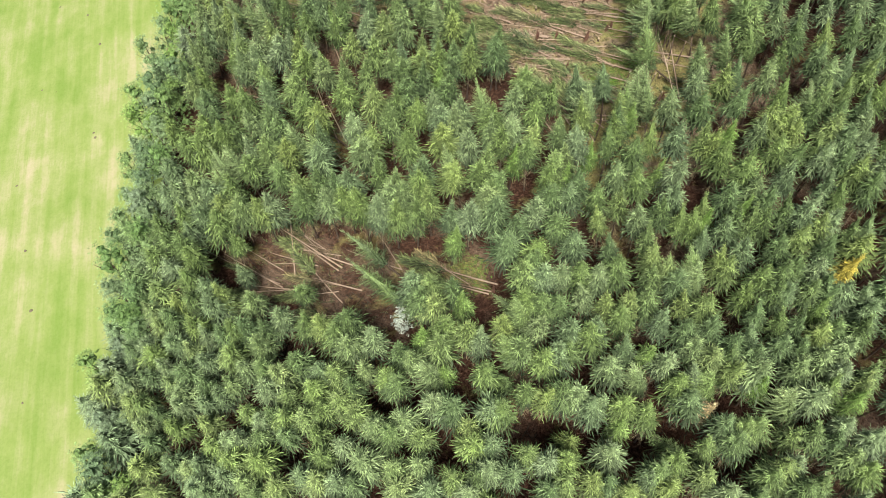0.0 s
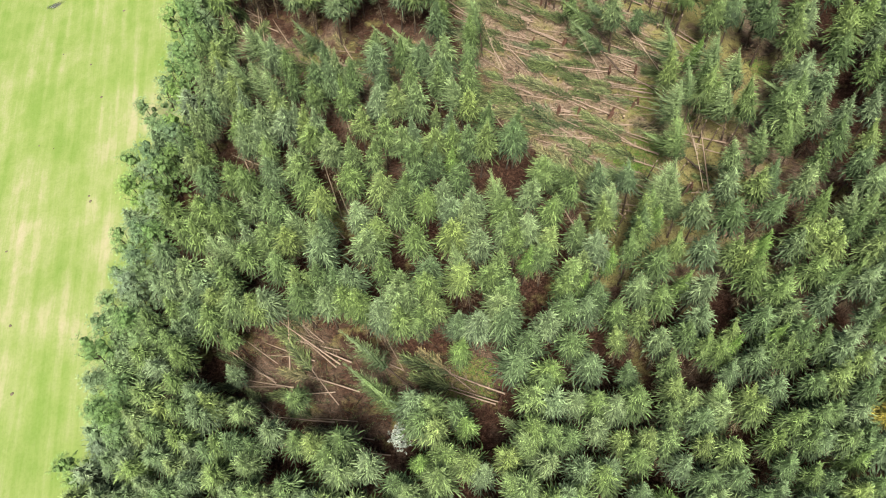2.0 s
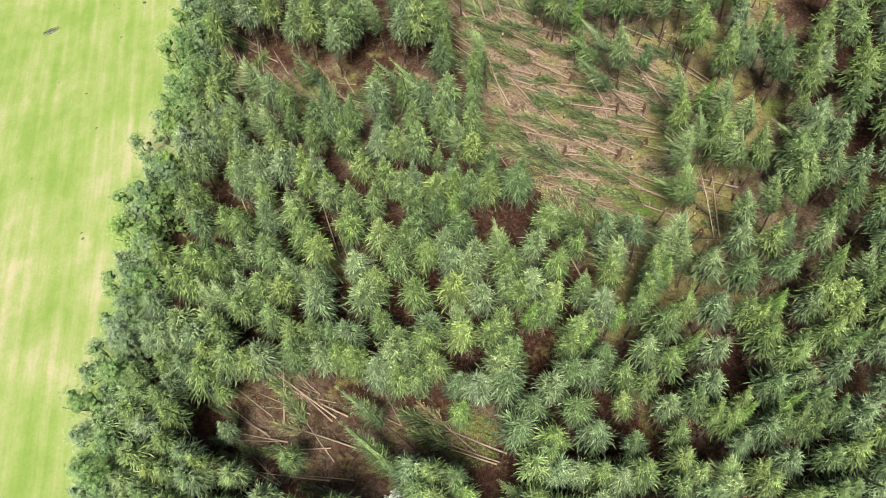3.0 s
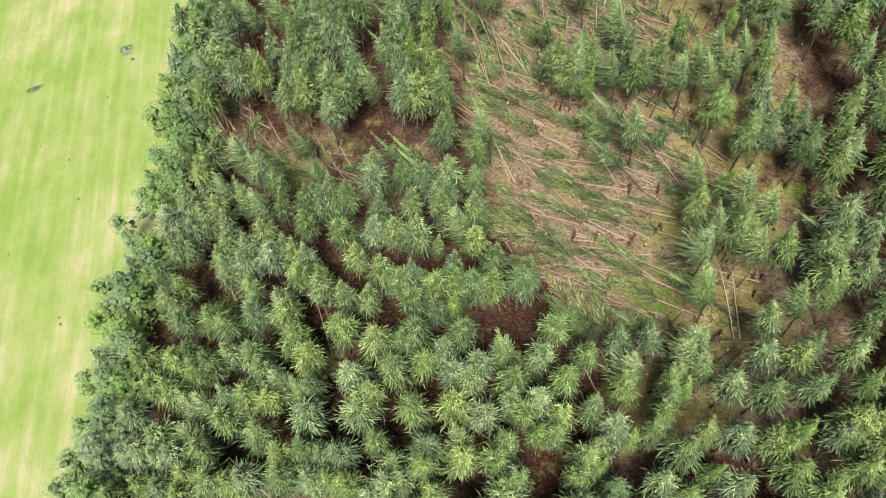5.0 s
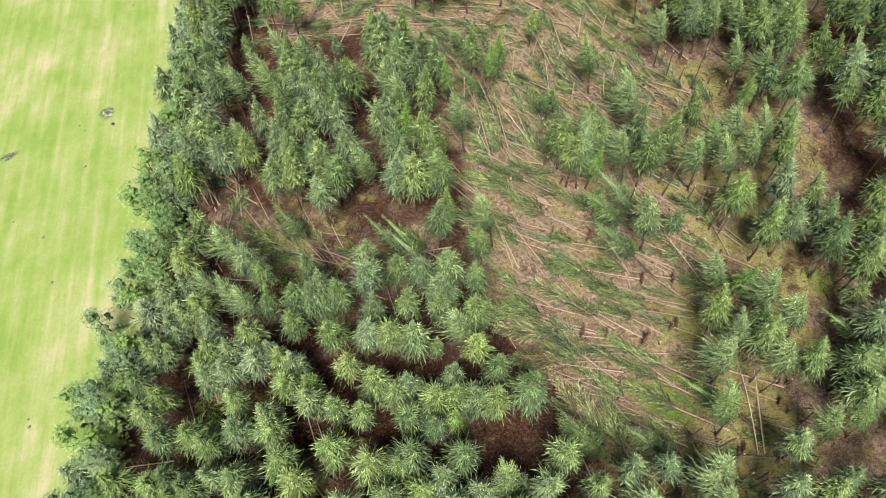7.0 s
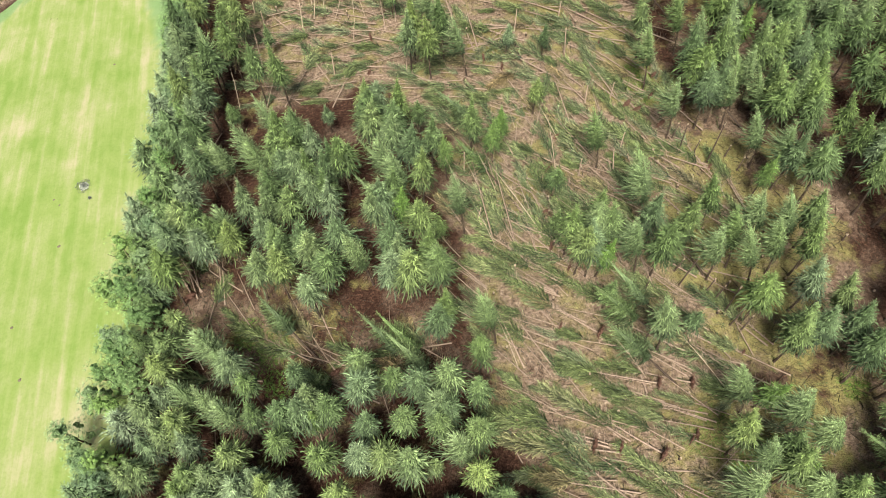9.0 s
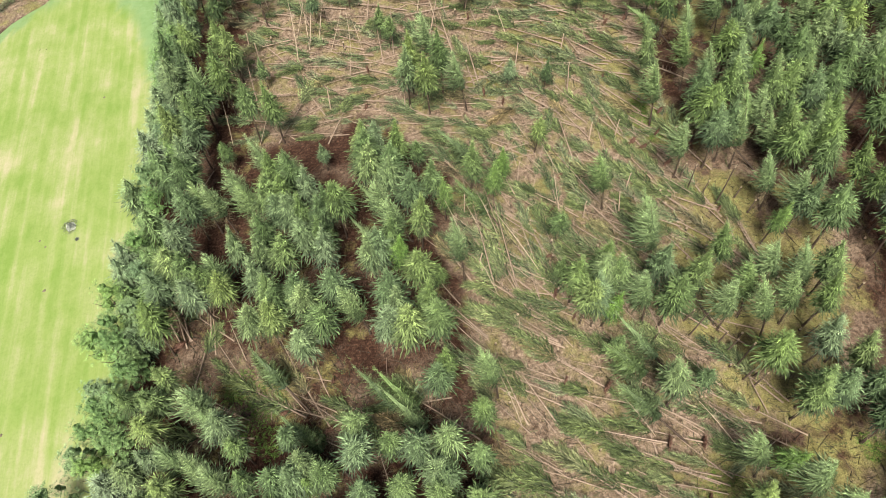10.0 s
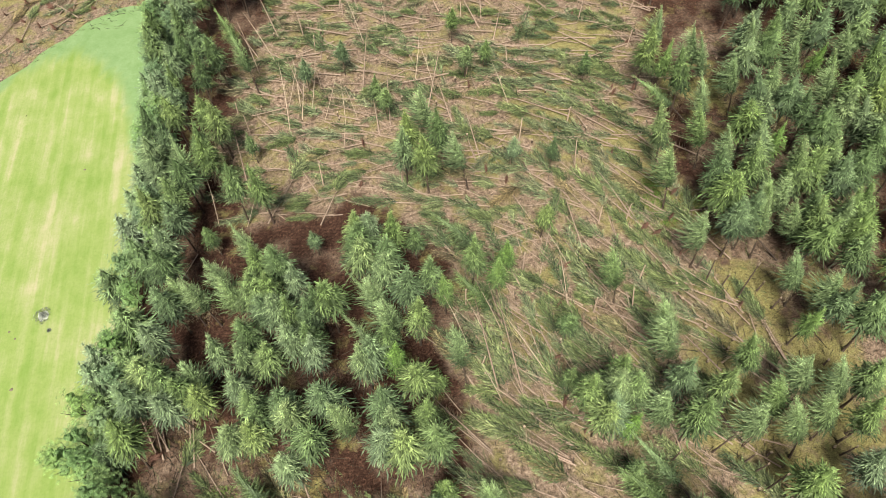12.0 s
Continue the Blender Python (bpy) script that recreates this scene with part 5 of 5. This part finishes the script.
THROWN_EAST = [
    (43.5, 107.4, 134.4, 12, 0), (34, 108.4, 130.2, 14, 0), (34.9, 109.5, 135.8, 13, 0), (43.9, 125.2, 107.2, 9, 0), (43.9, 130.5, 109.6, 14, 0),
    (44.2, 130, 106.9, 12, 0), (39.5, 139, 158.9, 14, 0), (34.5, 139, 137.9, 14, 0), (40.2, 136, 123.7, 10, 0), (40.9, 133.2, 95.5, 10, 0),
    (32.5, 148.9, 125.5, 14, 1), (29.3, 148.4, 131.3, 12, 0), (34.1, 145.1, 120.3, 11, 0), (32.2, 123.8, 163.1, 9, 0),
]
THROWN_SOUTH = [
    (-14.1, 46.3, 158, 14, 0), (-19.6, 49.3, 136, 10, 0), (-25.4, 43.6, 158, 10, 0), (-23.6, 42.6, 181, 10, 0), (-14.9, 42.9, 169, 10, 0),
    (-16, 41.9, 185, 10, 0), (-22.6, 36.8, 157, 10, 0), (-12.3, 37.8, 175, 10, 0), (-9.7, 35.3, 173, 10, 0), (7.4, 40.8, 165, 13, 1),
    (-7.2, 33.2, 176, 10, 0), (3.9, 42.2, 144, 10, 0), (-18.7, 49.5, 145, 10, 0),
]
THROWN = THROWN_A + THROWN_B + THROWN_C + THROWN_D + THROWN_E + THROWN_F + THROWN_G + THROWN_H + THROWN_EAST + THROWN_SOUTH
for x, y, az, length, plate in THROWN:
    k = rng.randrange(6) + (0 if plate else 6)
    ob = fallen_moulds[k] if k not in used else copy_thing(fallen_moulds[k], Matrix())
    used.add(k)
    put(ob, slope_pose(x, y, az, rng.choice((0, 0, 1, 2)), rng.uniform(0.1, 0.6), length / 15.0))
scatter_fallen(MAIN_GAP, 26, 3.0, 10)
scatter_fallen(SOUTH_EAST, 8, 2.6, 16)
scatter_fallen(NORTH_GAP, 85, 3.4, 16)
scatter_fallen(SOUTH_GAP, 4, 3.0, 22)
scatter_fallen(WEST_GAP, 24, 1.7, 26)
scatter_fallen(MAIN_GAP, 60, 2.2, 12, False)
scatter_fallen(NORTH_GAP, 340, 1.7, 20, False)
scatter_fallen(NORTH_WEST, 26, 2.4, 60, False)
# snapped bare trunks lying along the others
log_mould = None
for poly, count in ((MAIN_GAP, 62), (NORTH_GAP, 70), (WEST_GAP, 10), (SOUTH_GAP, 10)):
    xs, ys = [p[0] for p in poly], [p[1] for p in poly]
    done = 0
    while done < count:
        x, y = rng.uniform(min(xs), max(xs)), rng.uniform(min(ys), max(ys))
        if not inside(x, y, poly):
            continue
        done += 1
        if log_mould is None:
            log_mould = tagged(new("bare_log"), "snapped bare spruce trunk lying on the ground", "log", "bare logs")
            part("trunk", felled[1][1], log_mould)
            part("twig_skirt", torn[1], log_mould, "dry brown side branches")
            log = log_mould
        else:
            log = copy_thing(log_mould, Matrix())
        size = rng.uniform(0.45, 0.8)
        put(log, slope_pose(x, y, wind_at(x, y) + rng.gauss(4, 8 if rng.random() < 0.8 else 20), rng.choice((0, 0, 1, 3)), rng.uniform(0.1, 0.5), size) @ Matrix.Diagonal((1.0, 1.15, 1.15, 1.0)))
heap = tagged(new("log_jumble"), "jumble of further thrown spruces lying across one another", "fallen trees", kind="stuff")
part("trunks", joined("jumble_trunks", jumble, LAID_TRUNKS, BARK_FELLED, False), heap)
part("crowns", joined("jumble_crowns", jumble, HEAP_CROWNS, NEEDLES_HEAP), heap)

# stripped pale stems, propped and leaning in the northern gap
stem_mesh = mesh_of("stripped_stem", *fallen_trunk(231, 16.0, 0.085), WOOD_PALE, True)
POLES_A = [
    (-37.1, 177.6, 102, 13), (-35.1, 180.2, 89, 10), (-35.4, 181.1, 102, 29), (-30.5, 180, 58, 5), (-26, 177.6, 96, 6),
    (-24.1, 180.2, 130, 2), (-33.5, 182.4, 86, 10), (-38.4, 184.2, 55, 4), (-24.9, 200.5, 115, 9), (-20.7, 205.8, 111, 2),
    (-13.5, 189.3, 83, 8), (-9.2, 186.4, 113, 7), (-43.1, 196, 125, 15), (-46.6, 193.8, 117, 8), (-52.2, 198.1, 108, 4),
    (-32.6, 188.8, 206, 0), (-45.9, 155, 99, 4), (-40.7, 154.9, 43, 4), (5.6, 180.2, 117, 7), (14, 138.8, 103, 6),
    (4, 134.6, 128, 5), (2.3, 132.4, 128, 5), (27.3, 134.6, 181, 3), (-1.1, 132.3, 125, 5),
]
POLES_B = [
    (11.3, 126.6, 125, 21), (4, 123.7, 132, 4), (25.5, 102.4, 147, 5), (39.9, 75.8, 107, 8), (7.5, 103.4, 122, 5),
    (36.2, 100.9, 143, 7), (36.4, 78.7, 136, 4), (14.7, 146.1, 147, 4),
]
POLES = POLES_A + POLES_B
for x, y, az, run in POLES:
    ob = tagged(new("stripped_stem", stem_mesh), "pale barkless spruce stem leaning over fallen trees", "tree stem", "stripped stems")
    put(ob, slope_pose(x, y, az, math.degrees(math.atan2(6.0, run)), 0.0, min(15.0, math.hypot(run, 6.0) + 2.0) / 16.0))


def broken_stump(height):
    verts, faces = [], []
    tube(verts, faces, [(0, 0, -0.3), (0, 0, 0.0), (0, 0, 0.3), (0.03, 0, height)], [0.24, 0.20, 0.13, 0.075 if height > 2 else 0.12], 7)
    return verts, faces


def splinters(seed, height):
    """The torn wood on top of a stump: one jagged crown of upright slivers round a hollow."""
    rng = random.Random(seed)
    r = 0.10 if height > 2 else 0.15
    sides = 9
    verts, faces = [(0, 0, height - 0.02)], []
    for i in range(sides):
        a = 6.283 * i / sides
        c, s = math.cos(a), math.sin(a)
        tall = rng.uniform(0.15, 0.5) if i % 2 else rng.uniform(0.02, 0.12)
        verts.extend(((r * c, r * s, height - 0.08), (1.15 * r * c, 1.15 * r * s, height + tall)))
    for i in range(sides):
        a, b = 1 + 2 * i, 1 + 2 * ((i + 1) % sides)
        faces.extend(((a, b, b + 1, a + 1), (a + 1, b + 1, 0)))
    return verts, faces


stump_kinds = []
for i, h in enumerate((0.35, 0.6, 1.5, 4.2, 5.8)):
    stump_kinds.append((mesh_of("stump", *broken_stump(h), BARK_FELLED if h > 2 else BARK, True), mesh_of("splinters", *splinters(251 + i, h), WOOD_PALE)))
dark_pole = (mesh_of("dark_pole", *broken_stump(4.2), BARK, True), stump_kinds[3][1])
for n in range(170):
    poly = (MAIN_GAP, NORTH_GAP, NORTH_GAP, EAST_BAND)[n % 4]
    while True:
        x, y = rng.uniform(-50, 66), rng.uniform(58, 222)
        if inside(x, y, poly):
            break
    k = rng.choice((0, 0, 1, 1, 2) if n % 4 == 0 or n % 4 == 3 else (0, 1, 2, 3, 4))
    root = tagged(new("broken_stump"), "snapped spruce stump with pale splintered wood", "tree stump", "snapped stumps") if k < 3 else tagged(new("snapped_pole"), "bare standing spruce pole snapped off at a pale break", "tree stump", "snapped poles")
    part("stem", stump_kinds[k][0], root)
    part("break", stump_kinds[k][1], root, "pale torn wood")
    put(root, stand_at(x, y, (1, 1, 1), rng.uniform(0, 360), abs(rng.gauss(0, 6))))

# dark poles left standing on the eastern side: place and height
DARK_POLES = [
    (40.7, 92.4, 9), (41.7, 90.6, 4), (40.6, 85.7, 5), (41.7, 84.3, 5), (45.2, 85.6, 2), (53.3, 95.1, 2.8), (55.4, 91.5, 1.8), (30.9, 77.5, 6),
    (34.5, 76.2, 6.5), (36.4, 74.9, 3.5), (37.1, 72.3, 4.8), (38.1, 71.3, 6.5), (39.9, 70.5, 5.2), (25.5, 68.2, 5.2), (27.2, 67.5, 5.2), (55.1, 101.1, 3.8),
    (44.6, 81.5, 3.8), (46.2, 80.2, 4.5), (56.7, 100.3, 2.2), (39, 72.4, 5), (57.7, 93.3, 4.2), (49.1, 87.3, 2), (48, 79.6, 3.5), (29.9, 121.7, 5.2),
    (31.5, 119.7, 4.2), (31.9, 117.3, 8), (35.4, 115.8, 4.5), (36.6, 114.7, 4.8), (37.6, 112.5, 8.2), (38.3, 110.7, 5.2), (39.5, 109.7, 5.2), (43.6, 107.9, 5.5),
    (25.9, 108.2, 4), (49.4, 120.2, 6.2), (51.8, 123.7, 3.5), (34.3, 146.2, 3.8), (37.6, 143, 3.2), (39.4, 140.8, 9), (44, 139, 3.5), (46.2, 141.7, 2.8),
    (53.3, 149, 3.5), (54.2, 145.8, 3.8), (57.8, 150, 3.5), (35.2, 143.6, 5.8), (48, 117.3, 4.2), (53.9, 126.2, 3.5), (53.1, 128.8, 3.2), (42.5, 142, 2.8),
    (49.8, 113.5, 3.8), (36.7, 119.4, 3.2), (26.5, 116, 3.8),
]
for n, (x, y, h) in enumerate(DARK_POLES):
    root = tagged(new("snapped_pole"), "dark standing spruce pole snapped off below its crown", "tree stump", "dark snapped poles")
    part("stem", dark_pole[0], root)
    part("break", dark_pole[1], root, "pale torn wood")
    put(root, stand_at(x, y, (1, 1, h / 4.2), rng.uniform(0, 360), abs(rng.gauss(0, 4))))

# brash: torn-off branches and sticks strewn over the open ground
brash_v, brash_f, stick_v, stick_f = [], [], [], []
for n in range(12000):
    poly = (MAIN_GAP, MAIN_GAP, NORTH_GAP, NORTH_GAP, NORTH_GAP, NORTH_GAP, SOUTH_GAP, WEST_GAP, EAST_BAND, NORTH_WEST)[n % 10]
    xs, ys = [p[0] for p in poly], [p[1] for p in poly]
    x, y = rng.uniform(min(xs), max(xs)), rng.uniform(min(ys), max(ys))
    if not inside(x, y, poly):
        continue
    az = radians(wind_at(x, y) + rng.gauss(0, 35))
    z = relief(x, y)
    if rng.random() < 0.3:
        frond(brash_v, brash_f, (x, y, z + 0.12), az, rng.uniform(0.8, 2.2), SLOPE * math.cos(az) + 0.05, 0.04, rng, nodes=4, sag=0.08, under=False, width=0.07)
    else:
        ln, r = rng.uniform(0.3, 1.0) + 2.2 * rng.random() ** 3, rng.uniform(0.015, 0.045)
        c, s = math.cos(az), math.sin(az)
        e = (x + c * ln, y + s * ln)
        k = len(stick_v)
        z2 = relief(*e)
        stick_v.extend(((x - s * r, y + c * r, z + 0.05), (x + s * r, y - c * r, z + 0.05), (x, y, z + 0.05 + 1.8 * r), (e[0] - s * r, e[1] + c * r, z2 + 0.08), (e[0] + s * r, e[1] - c * r, z2 + 0.08), (e[0], e[1], z2 + 0.08 + 1.8 * r)))
        stick_f.extend(((k, k + 2, k + 5, k + 3), (k + 2, k + 1, k + 4, k + 5), (k, k + 3, k + 4, k + 1)))
for n in range(2600):
    a0, b0, r0 = SMALL_GAPS[n % len(SMALL_GAPS)]
    turn, d = rng.uniform(0, 6.283), 1.1 * r0 * math.sqrt(rng.random())
    x, y = a0 + d * math.cos(turn), b0 + d * math.sin(turn)
    az, ln, r = rng.uniform(0, 6.283), rng.uniform(0.3, 1.0) + 2.2 * rng.random() ** 3, rng.uniform(0.015, 0.04)
    c, s, z, k = math.cos(az), math.sin(az), relief(x, y) + 0.05, len(stick_v)
    e = (x + c * ln, y + s * ln)
    z2 = relief(*e) + 0.08
    stick_v.extend(((x - s * r, y + c * r, z), (x + s * r, y - c * r, z), (x, y, z + 1.8 * r), (e[0] - s * r, e[1] + c * r, z2), (e[0] + s * r, e[1] - c * r, z2), (e[0], e[1], z2 + 1.8 * r)))
    stick_f.extend(((k, k + 2, k + 5, k + 3), (k + 2, k + 1, k + 4, k + 5), (k, k + 3, k + 4, k + 1)))
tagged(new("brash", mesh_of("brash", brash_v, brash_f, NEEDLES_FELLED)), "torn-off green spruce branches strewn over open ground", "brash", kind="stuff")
tagged(new("stick_litter", mesh_of("stick_litter", stick_v, stick_f, STICKS)), "brown and pale broken sticks strewn over the forest floor", "sticks", kind="stuff")


# bare stems that came to rest leaning: foot, way, length on the ground
def bare_stem(length):
    verts, faces = [], []
    tube(verts, faces, [(0, 0, t * length) for t in (0.0, 0.05, 0.4, 0.75, 1.0)], [0.15, 0.13, 0.11, 0.07, 0.03], 6)
    return [(z, y, 0.15 + x) for x, y, z in verts], faces


def bare_twigs(seed, length):
    rng = random.Random(seed)
    verts, faces = [], []
    for _ in range(70):
        t = length * rng.uniform(0.35, 1.0)
        ln, a = rng.uniform(0.5, 1.5) * (1.25 - 0.6 * t / length), rng.uniform(0, 6.283)
        k = len(verts)
        verts.extend(((t - 0.03, 0, 0.15), (t + 0.03, 0.02, 0.15), (t + 0.5 * ln, ln * math.cos(a), 0.15 + ln * math.sin(a))))
        faces.append((k, k + 1, k + 2))
        for q in (0.5, 0.75):
            k = len(verts)
            p = (t + 0.5 * ln * q, ln * q * math.cos(a), 0.15 + ln * q * math.sin(a))
            verts.extend((p, (p[0] + 0.05, p[1], p[2] + 0.02), (p[0] + 0.3 * ln, p[1] + rng.uniform(-0.3, 0.3) * ln, p[2] + rng.uniform(-0.3, 0.1) * ln)))
            faces.append((k, k + 1, k + 2))
    return verts, faces


NORTH_STEMS = [(3.7, 124.3, 107, 15), (7.2, 124.2, 107, 16), (11.2, 125.5, 108, 13), (0.1, 125.6, 124, 10), (4.5, 134.2, 111, 11), (17.3, 148.3, 105, 13), (20.7, 141.5, 127, 13), (17, 123.5, 123, 9), (13.2, 102.5, 125, 14), (8.3, 103.5, 115, 11), (40.7, 75.9, 95, 11), (23.2, 72.2, 115, 11), (25.4, 67.8, 111, 10), (2.5, 116.6, 141, 11), (18.7, 114.8, 149, 12), (8.4, 121.5, 115, 8)]
SOUTH_STEMS = [(-23.3, 45.1, 99, 13), (-25.1, 43.2, 149, 12), (-15.9, 46.2, 150, 12), (-16.4, 45.7, 143, 9), (-12.5, 42.1, 166, 8), (-22.4, 42.6, 173, 8), (6.9, 40.6, 166, 7), (-18.3, 70.8, 113, 13), (-17.1, 71.3, 116, 9), (-33.2, 83.8, 149, 8), (-34, 85.3, 104, 10), (-32.2, 88.7, 107, 10)]
WEST_STEMS = [(-19.2, 89.6, 112, 9), (-35.9, 80.4, 119, 8), (-31.1, 81, 162, 9), (-38, 76, 116, 8), (-17.7, 67.5, 133, 11), (-7.7, 67.1, 150, 6), (-40.4, 71.7, 191, 8), (-44.3, 114.2, 118, 12), (-44.1, 115.4, 117, 12), (-40.1, 114.2, 106, 9), (-22, 109.4, 120, 7), (-39.4, 113.2, 105, 9), (-43.9, 115.5, 130, 8)]
long_stem = mesh_of("bare_stem", *bare_stem(12.0), BARK_FELLED, True)
stem_twigs = [mesh_of("bare_twig", *bare_twigs(261 + i, 12.0), TWIGS_DEAD) for i in range(3)]
PROPPED = []
while len(PROPPED) < 18:
    x, y = rng.uniform(-48, 4), rng.uniform(160, 220)
    if inside(x, y, NORTH_GAP):
        PROPPED.append((x, y, rng.gauss(112, 22), rng.uniform(8, 14)))
for n, (x, y, az, ln) in enumerate(PROPPED + NORTH_STEMS + SOUTH_STEMS + WEST_STEMS):
    root = tagged(new("bare_spruce_stem"), "bare brown spruce stem resting aslant over the ground", "tree stem", "bare stems")
    part("trunk", long_stem, root)
    part("twig", stem_twigs[n % 3], root, "dry brown side twigs")
    m = slope_pose(x, y, az, rng.choice((15, 22, 30, 40)) if n < 18 else rng.choice((3, 6, 10, 18)), 0.05)
    put(root, m @ Matrix.Diagonal((ln / 12.0, 1, 1, 1)))

# the torn-up ground beyond the meadow's north-west corner
for x, y, az in ((-114, 217, 40), (-108, 214, 75), (-103, 219, 85), (-97, 217, 100), (-110, 221, 60), (-94, 222, 80), (-104, 224, 110), (-117, 224, 30), (-106, 207, 95), (-99, 211, 60), (-112, 206, 80), (-103, 212, 30), (-92, 218, 95)):
    fell(x, y, az, 0, rng.randrange(6))

# ---- on the meadow ----
def heap_mesh(seed, radius, height, length=1.0):
    """A low pile of grey cut twigs."""
    rng = random.Random(seed)
    verts, faces = [], []
    for _ in range(150):
        a, r = rng.uniform(0, 6.283), radius * math.sqrt(rng.random())
        x, y = r * math.cos(a) * length, r * math.sin(a)
        z = height * max(0.0, 1 - (r / radius) ** 2) * rng.uniform(0.2, 1.0)
        b, ln = rng.uniform(0, 6.283), rng.uniform(0.3, 0.9)
        k = len(verts)
        w = 0.035
        verts.extend(((x - w, y, z + 0.02), (x + w, y, z + 0.02), (x + ln * math.cos(b) * length, y + ln * math.sin(b), max(0.02, z + rng.uniform(-0.2, 0.25)))))
        faces.append((k, k + 1, k + 2))
        verts.extend(((x - w, y, z), (x, y, z + 2 * w), (x + 0.6 * ln * math.cos(b + 1), y + 0.6 * ln * math.sin(b + 1), max(0.02, z - 0.1))))
        faces.append((k + 3, k + 4, k + 5))
    rim = 12
    k = len(verts)
    verts.append((0, 0, height * 0.55))
    for i in range(rim):
        a = 6.283 * i / rim
        r = radius * rng.uniform(0.55, 0.85)
        verts.append((r * math.cos(a) * length, r * math.sin(a), 0.0))
    faces.extend((k, k + 1 + i, k + 1 + (i + 1) % rim, k) [:3] for i in range(rim))
    return verts, faces


GREY_TWIGS = foliage("grey_cut_twigs", [(0.0, (0.17, 0.18, 0.16)), (1.0, (0.24, 0.25, 0.22))], 0.8)
EARTH = bark("fresh_earth", (0.13, 0.11, 0.07), (0.28, 0.24, 0.16), 0.3)


def on_meadow(ob, x, y, turn=0.0, size=1.0):
    return put(ob, Matrix.LocRotScale((x, y, relief(x, y) + 0.05), Euler((0, 0, radians(turn))), (size, size, size)))


on_meadow(tagged(new("twig_heap", mesh_of("twig_heap", *heap_mesh(301, 1.5, 0.6), GREY_TWIGS)), "heap of grey cut twigs on the mown meadow", "twig heap"), -72.2, 137.2)
on_meadow(tagged(new("twig_row", mesh_of("twig_row", *heap_mesh(302, 0.7, 0.4, 2.8), GREY_TWIGS)), "long low row of grey twigs on the meadow", "twig heap"), -88.8, 127.1, 32)
on_meadow(tagged(new("twig_tuft", mesh_of("twig_tuft", *heap_mesh(303, 0.6, 0.3), GREY_TWIGS)), "small tuft of grey twigs on the meadow", "twig heap"), -70.2, 134.6, 0, 0.55)


def molehill_mesh(seed):
    rng = random.Random(seed)
    verts, faces = [(0, 0, 0.2)], []
    for k, (r, z) in enumerate(((0.14, 0.16), (0.30, 0.07), (0.42, -0.03))):
        for i in range(9):
            a = 6.283 * i / 9
            q = r * rng.uniform(0.8, 1.2)
            verts.append((q * math.cos(a), q * math.sin(a), z + rng.uniform(-0.02, 0.03)))
    for i in range(9):
        j = (i + 1) % 9
        faces.append((0, 1 + i, 1 + j))
        for k in (0, 1):
            a = 1 + 9 * k
            faces.append((a + i, a + 9 + i, a + 9 + j, a + j))
    return verts, faces


hill = mesh_of("molehill", *molehill_mesh(305), EARTH, True)
for x, y in ((-64.6, 75.8), (-78.8, 88.4), (-62.5, 25.9), (-66, 41), (-74.9, 108.8), (-65.2, 76.9), (-76.5, 168.9), (-72.5, 124.4), (-70.5, 52), (-76.5, 65.6), (-75.5, 133), (-77, 134.2), (-70, 100), (-82, 112)):
    on_meadow(tagged(new("molehill", hill), "small dark molehill in the mown meadow", "molehill", "molehills"), x, y, rng.uniform(0, 360), rng.uniform(0.4, 0.8))

# undergrowth: brambles and grass on the open forest floor
green_v, green_f = [], []
BRAMBLES = [(37.0, 88.7, 3), (29.2, 78.7, 3), (41.8, 92.2, 2.5), (-33, 104, 4), (-30, 106, 3), (3.5, 44, 4), (-7, 69, 3), (-8, 72, 2.5), (33, 157, 4), (31, 84, 4), (28, 82, 3), (33, 95, 4), (-37, 79, 3), (-33, 77, 3), (9, 122, 2.5), (-34, 74, 2.5), (-28, 100, 2.5), (28.0, 161.1, 2.6), (-34.6, 108.5, 2.6), (36.2, 88.9, 2.4), (37.1, 91.6, 2.2), (35.1, 86.7, 2), (31.7, 84.9, 2.2), (28.1, 80.2, 2.4), (30.5, 81.1, 2), (42.9, 98.7, 2), (53.2, 101.8, 2), (24.6, 70.7, 2), (28.3, 160.1, 2.6), (26.7, 157.7, 2.4), (30.2, 155.8, 2), (29.5, 161.9, 2.6)]
for x0, y0, r in BRAMBLES:
    for _ in range(int(110 * r)):
        a, d = rng.uniform(0, 6.283), r * math.sqrt(rng.random())
        x, y = x0 + d * math.cos(a), y0 + d * math.sin(a)
        frond(green_v, green_f, (x, y, relief(x, y) + rng.uniform(0.05, 0.4)), rng.uniform(0, 6.283), rng.uniform(0.2, 0.5), 0.3, 0.3, rng, width=0.22, nodes=3, under=False)
tagged(new("brambles", mesh_of("brambles", green_v, green_f, GRASS)), "bright green brambles and grass on the forest floor", "undergrowth", kind="stuff")
fringe_v, fringe_f = [], []
for _ in range(1500):
    x = rng.uniform(-128, -76)
    y = float(np.interp(x, (-128, -108, -100, -93, -76), (185, 199, 207, 215, 219))) + abs(rng.gauss(0, 3.2)) - 1.0
    if noise.noise((x * 0.25, y * 0.25, 3.0)) > -0.1:
        frond(fringe_v, fringe_f, (x, y, relief(x, y) + rng.uniform(0.1, 0.6)), rng.uniform(0, 6.283), rng.uniform(0.3, 0.9), 0.4, 0.3, rng, width=0.22, nodes=3, under=False)
tagged(new("scrub_fringe", mesh_of("scrub_fringe", fringe_v, fringe_f, FRINGE)), "grey-green scrub along the meadow's torn northern rim", "undergrowth", kind="stuff")
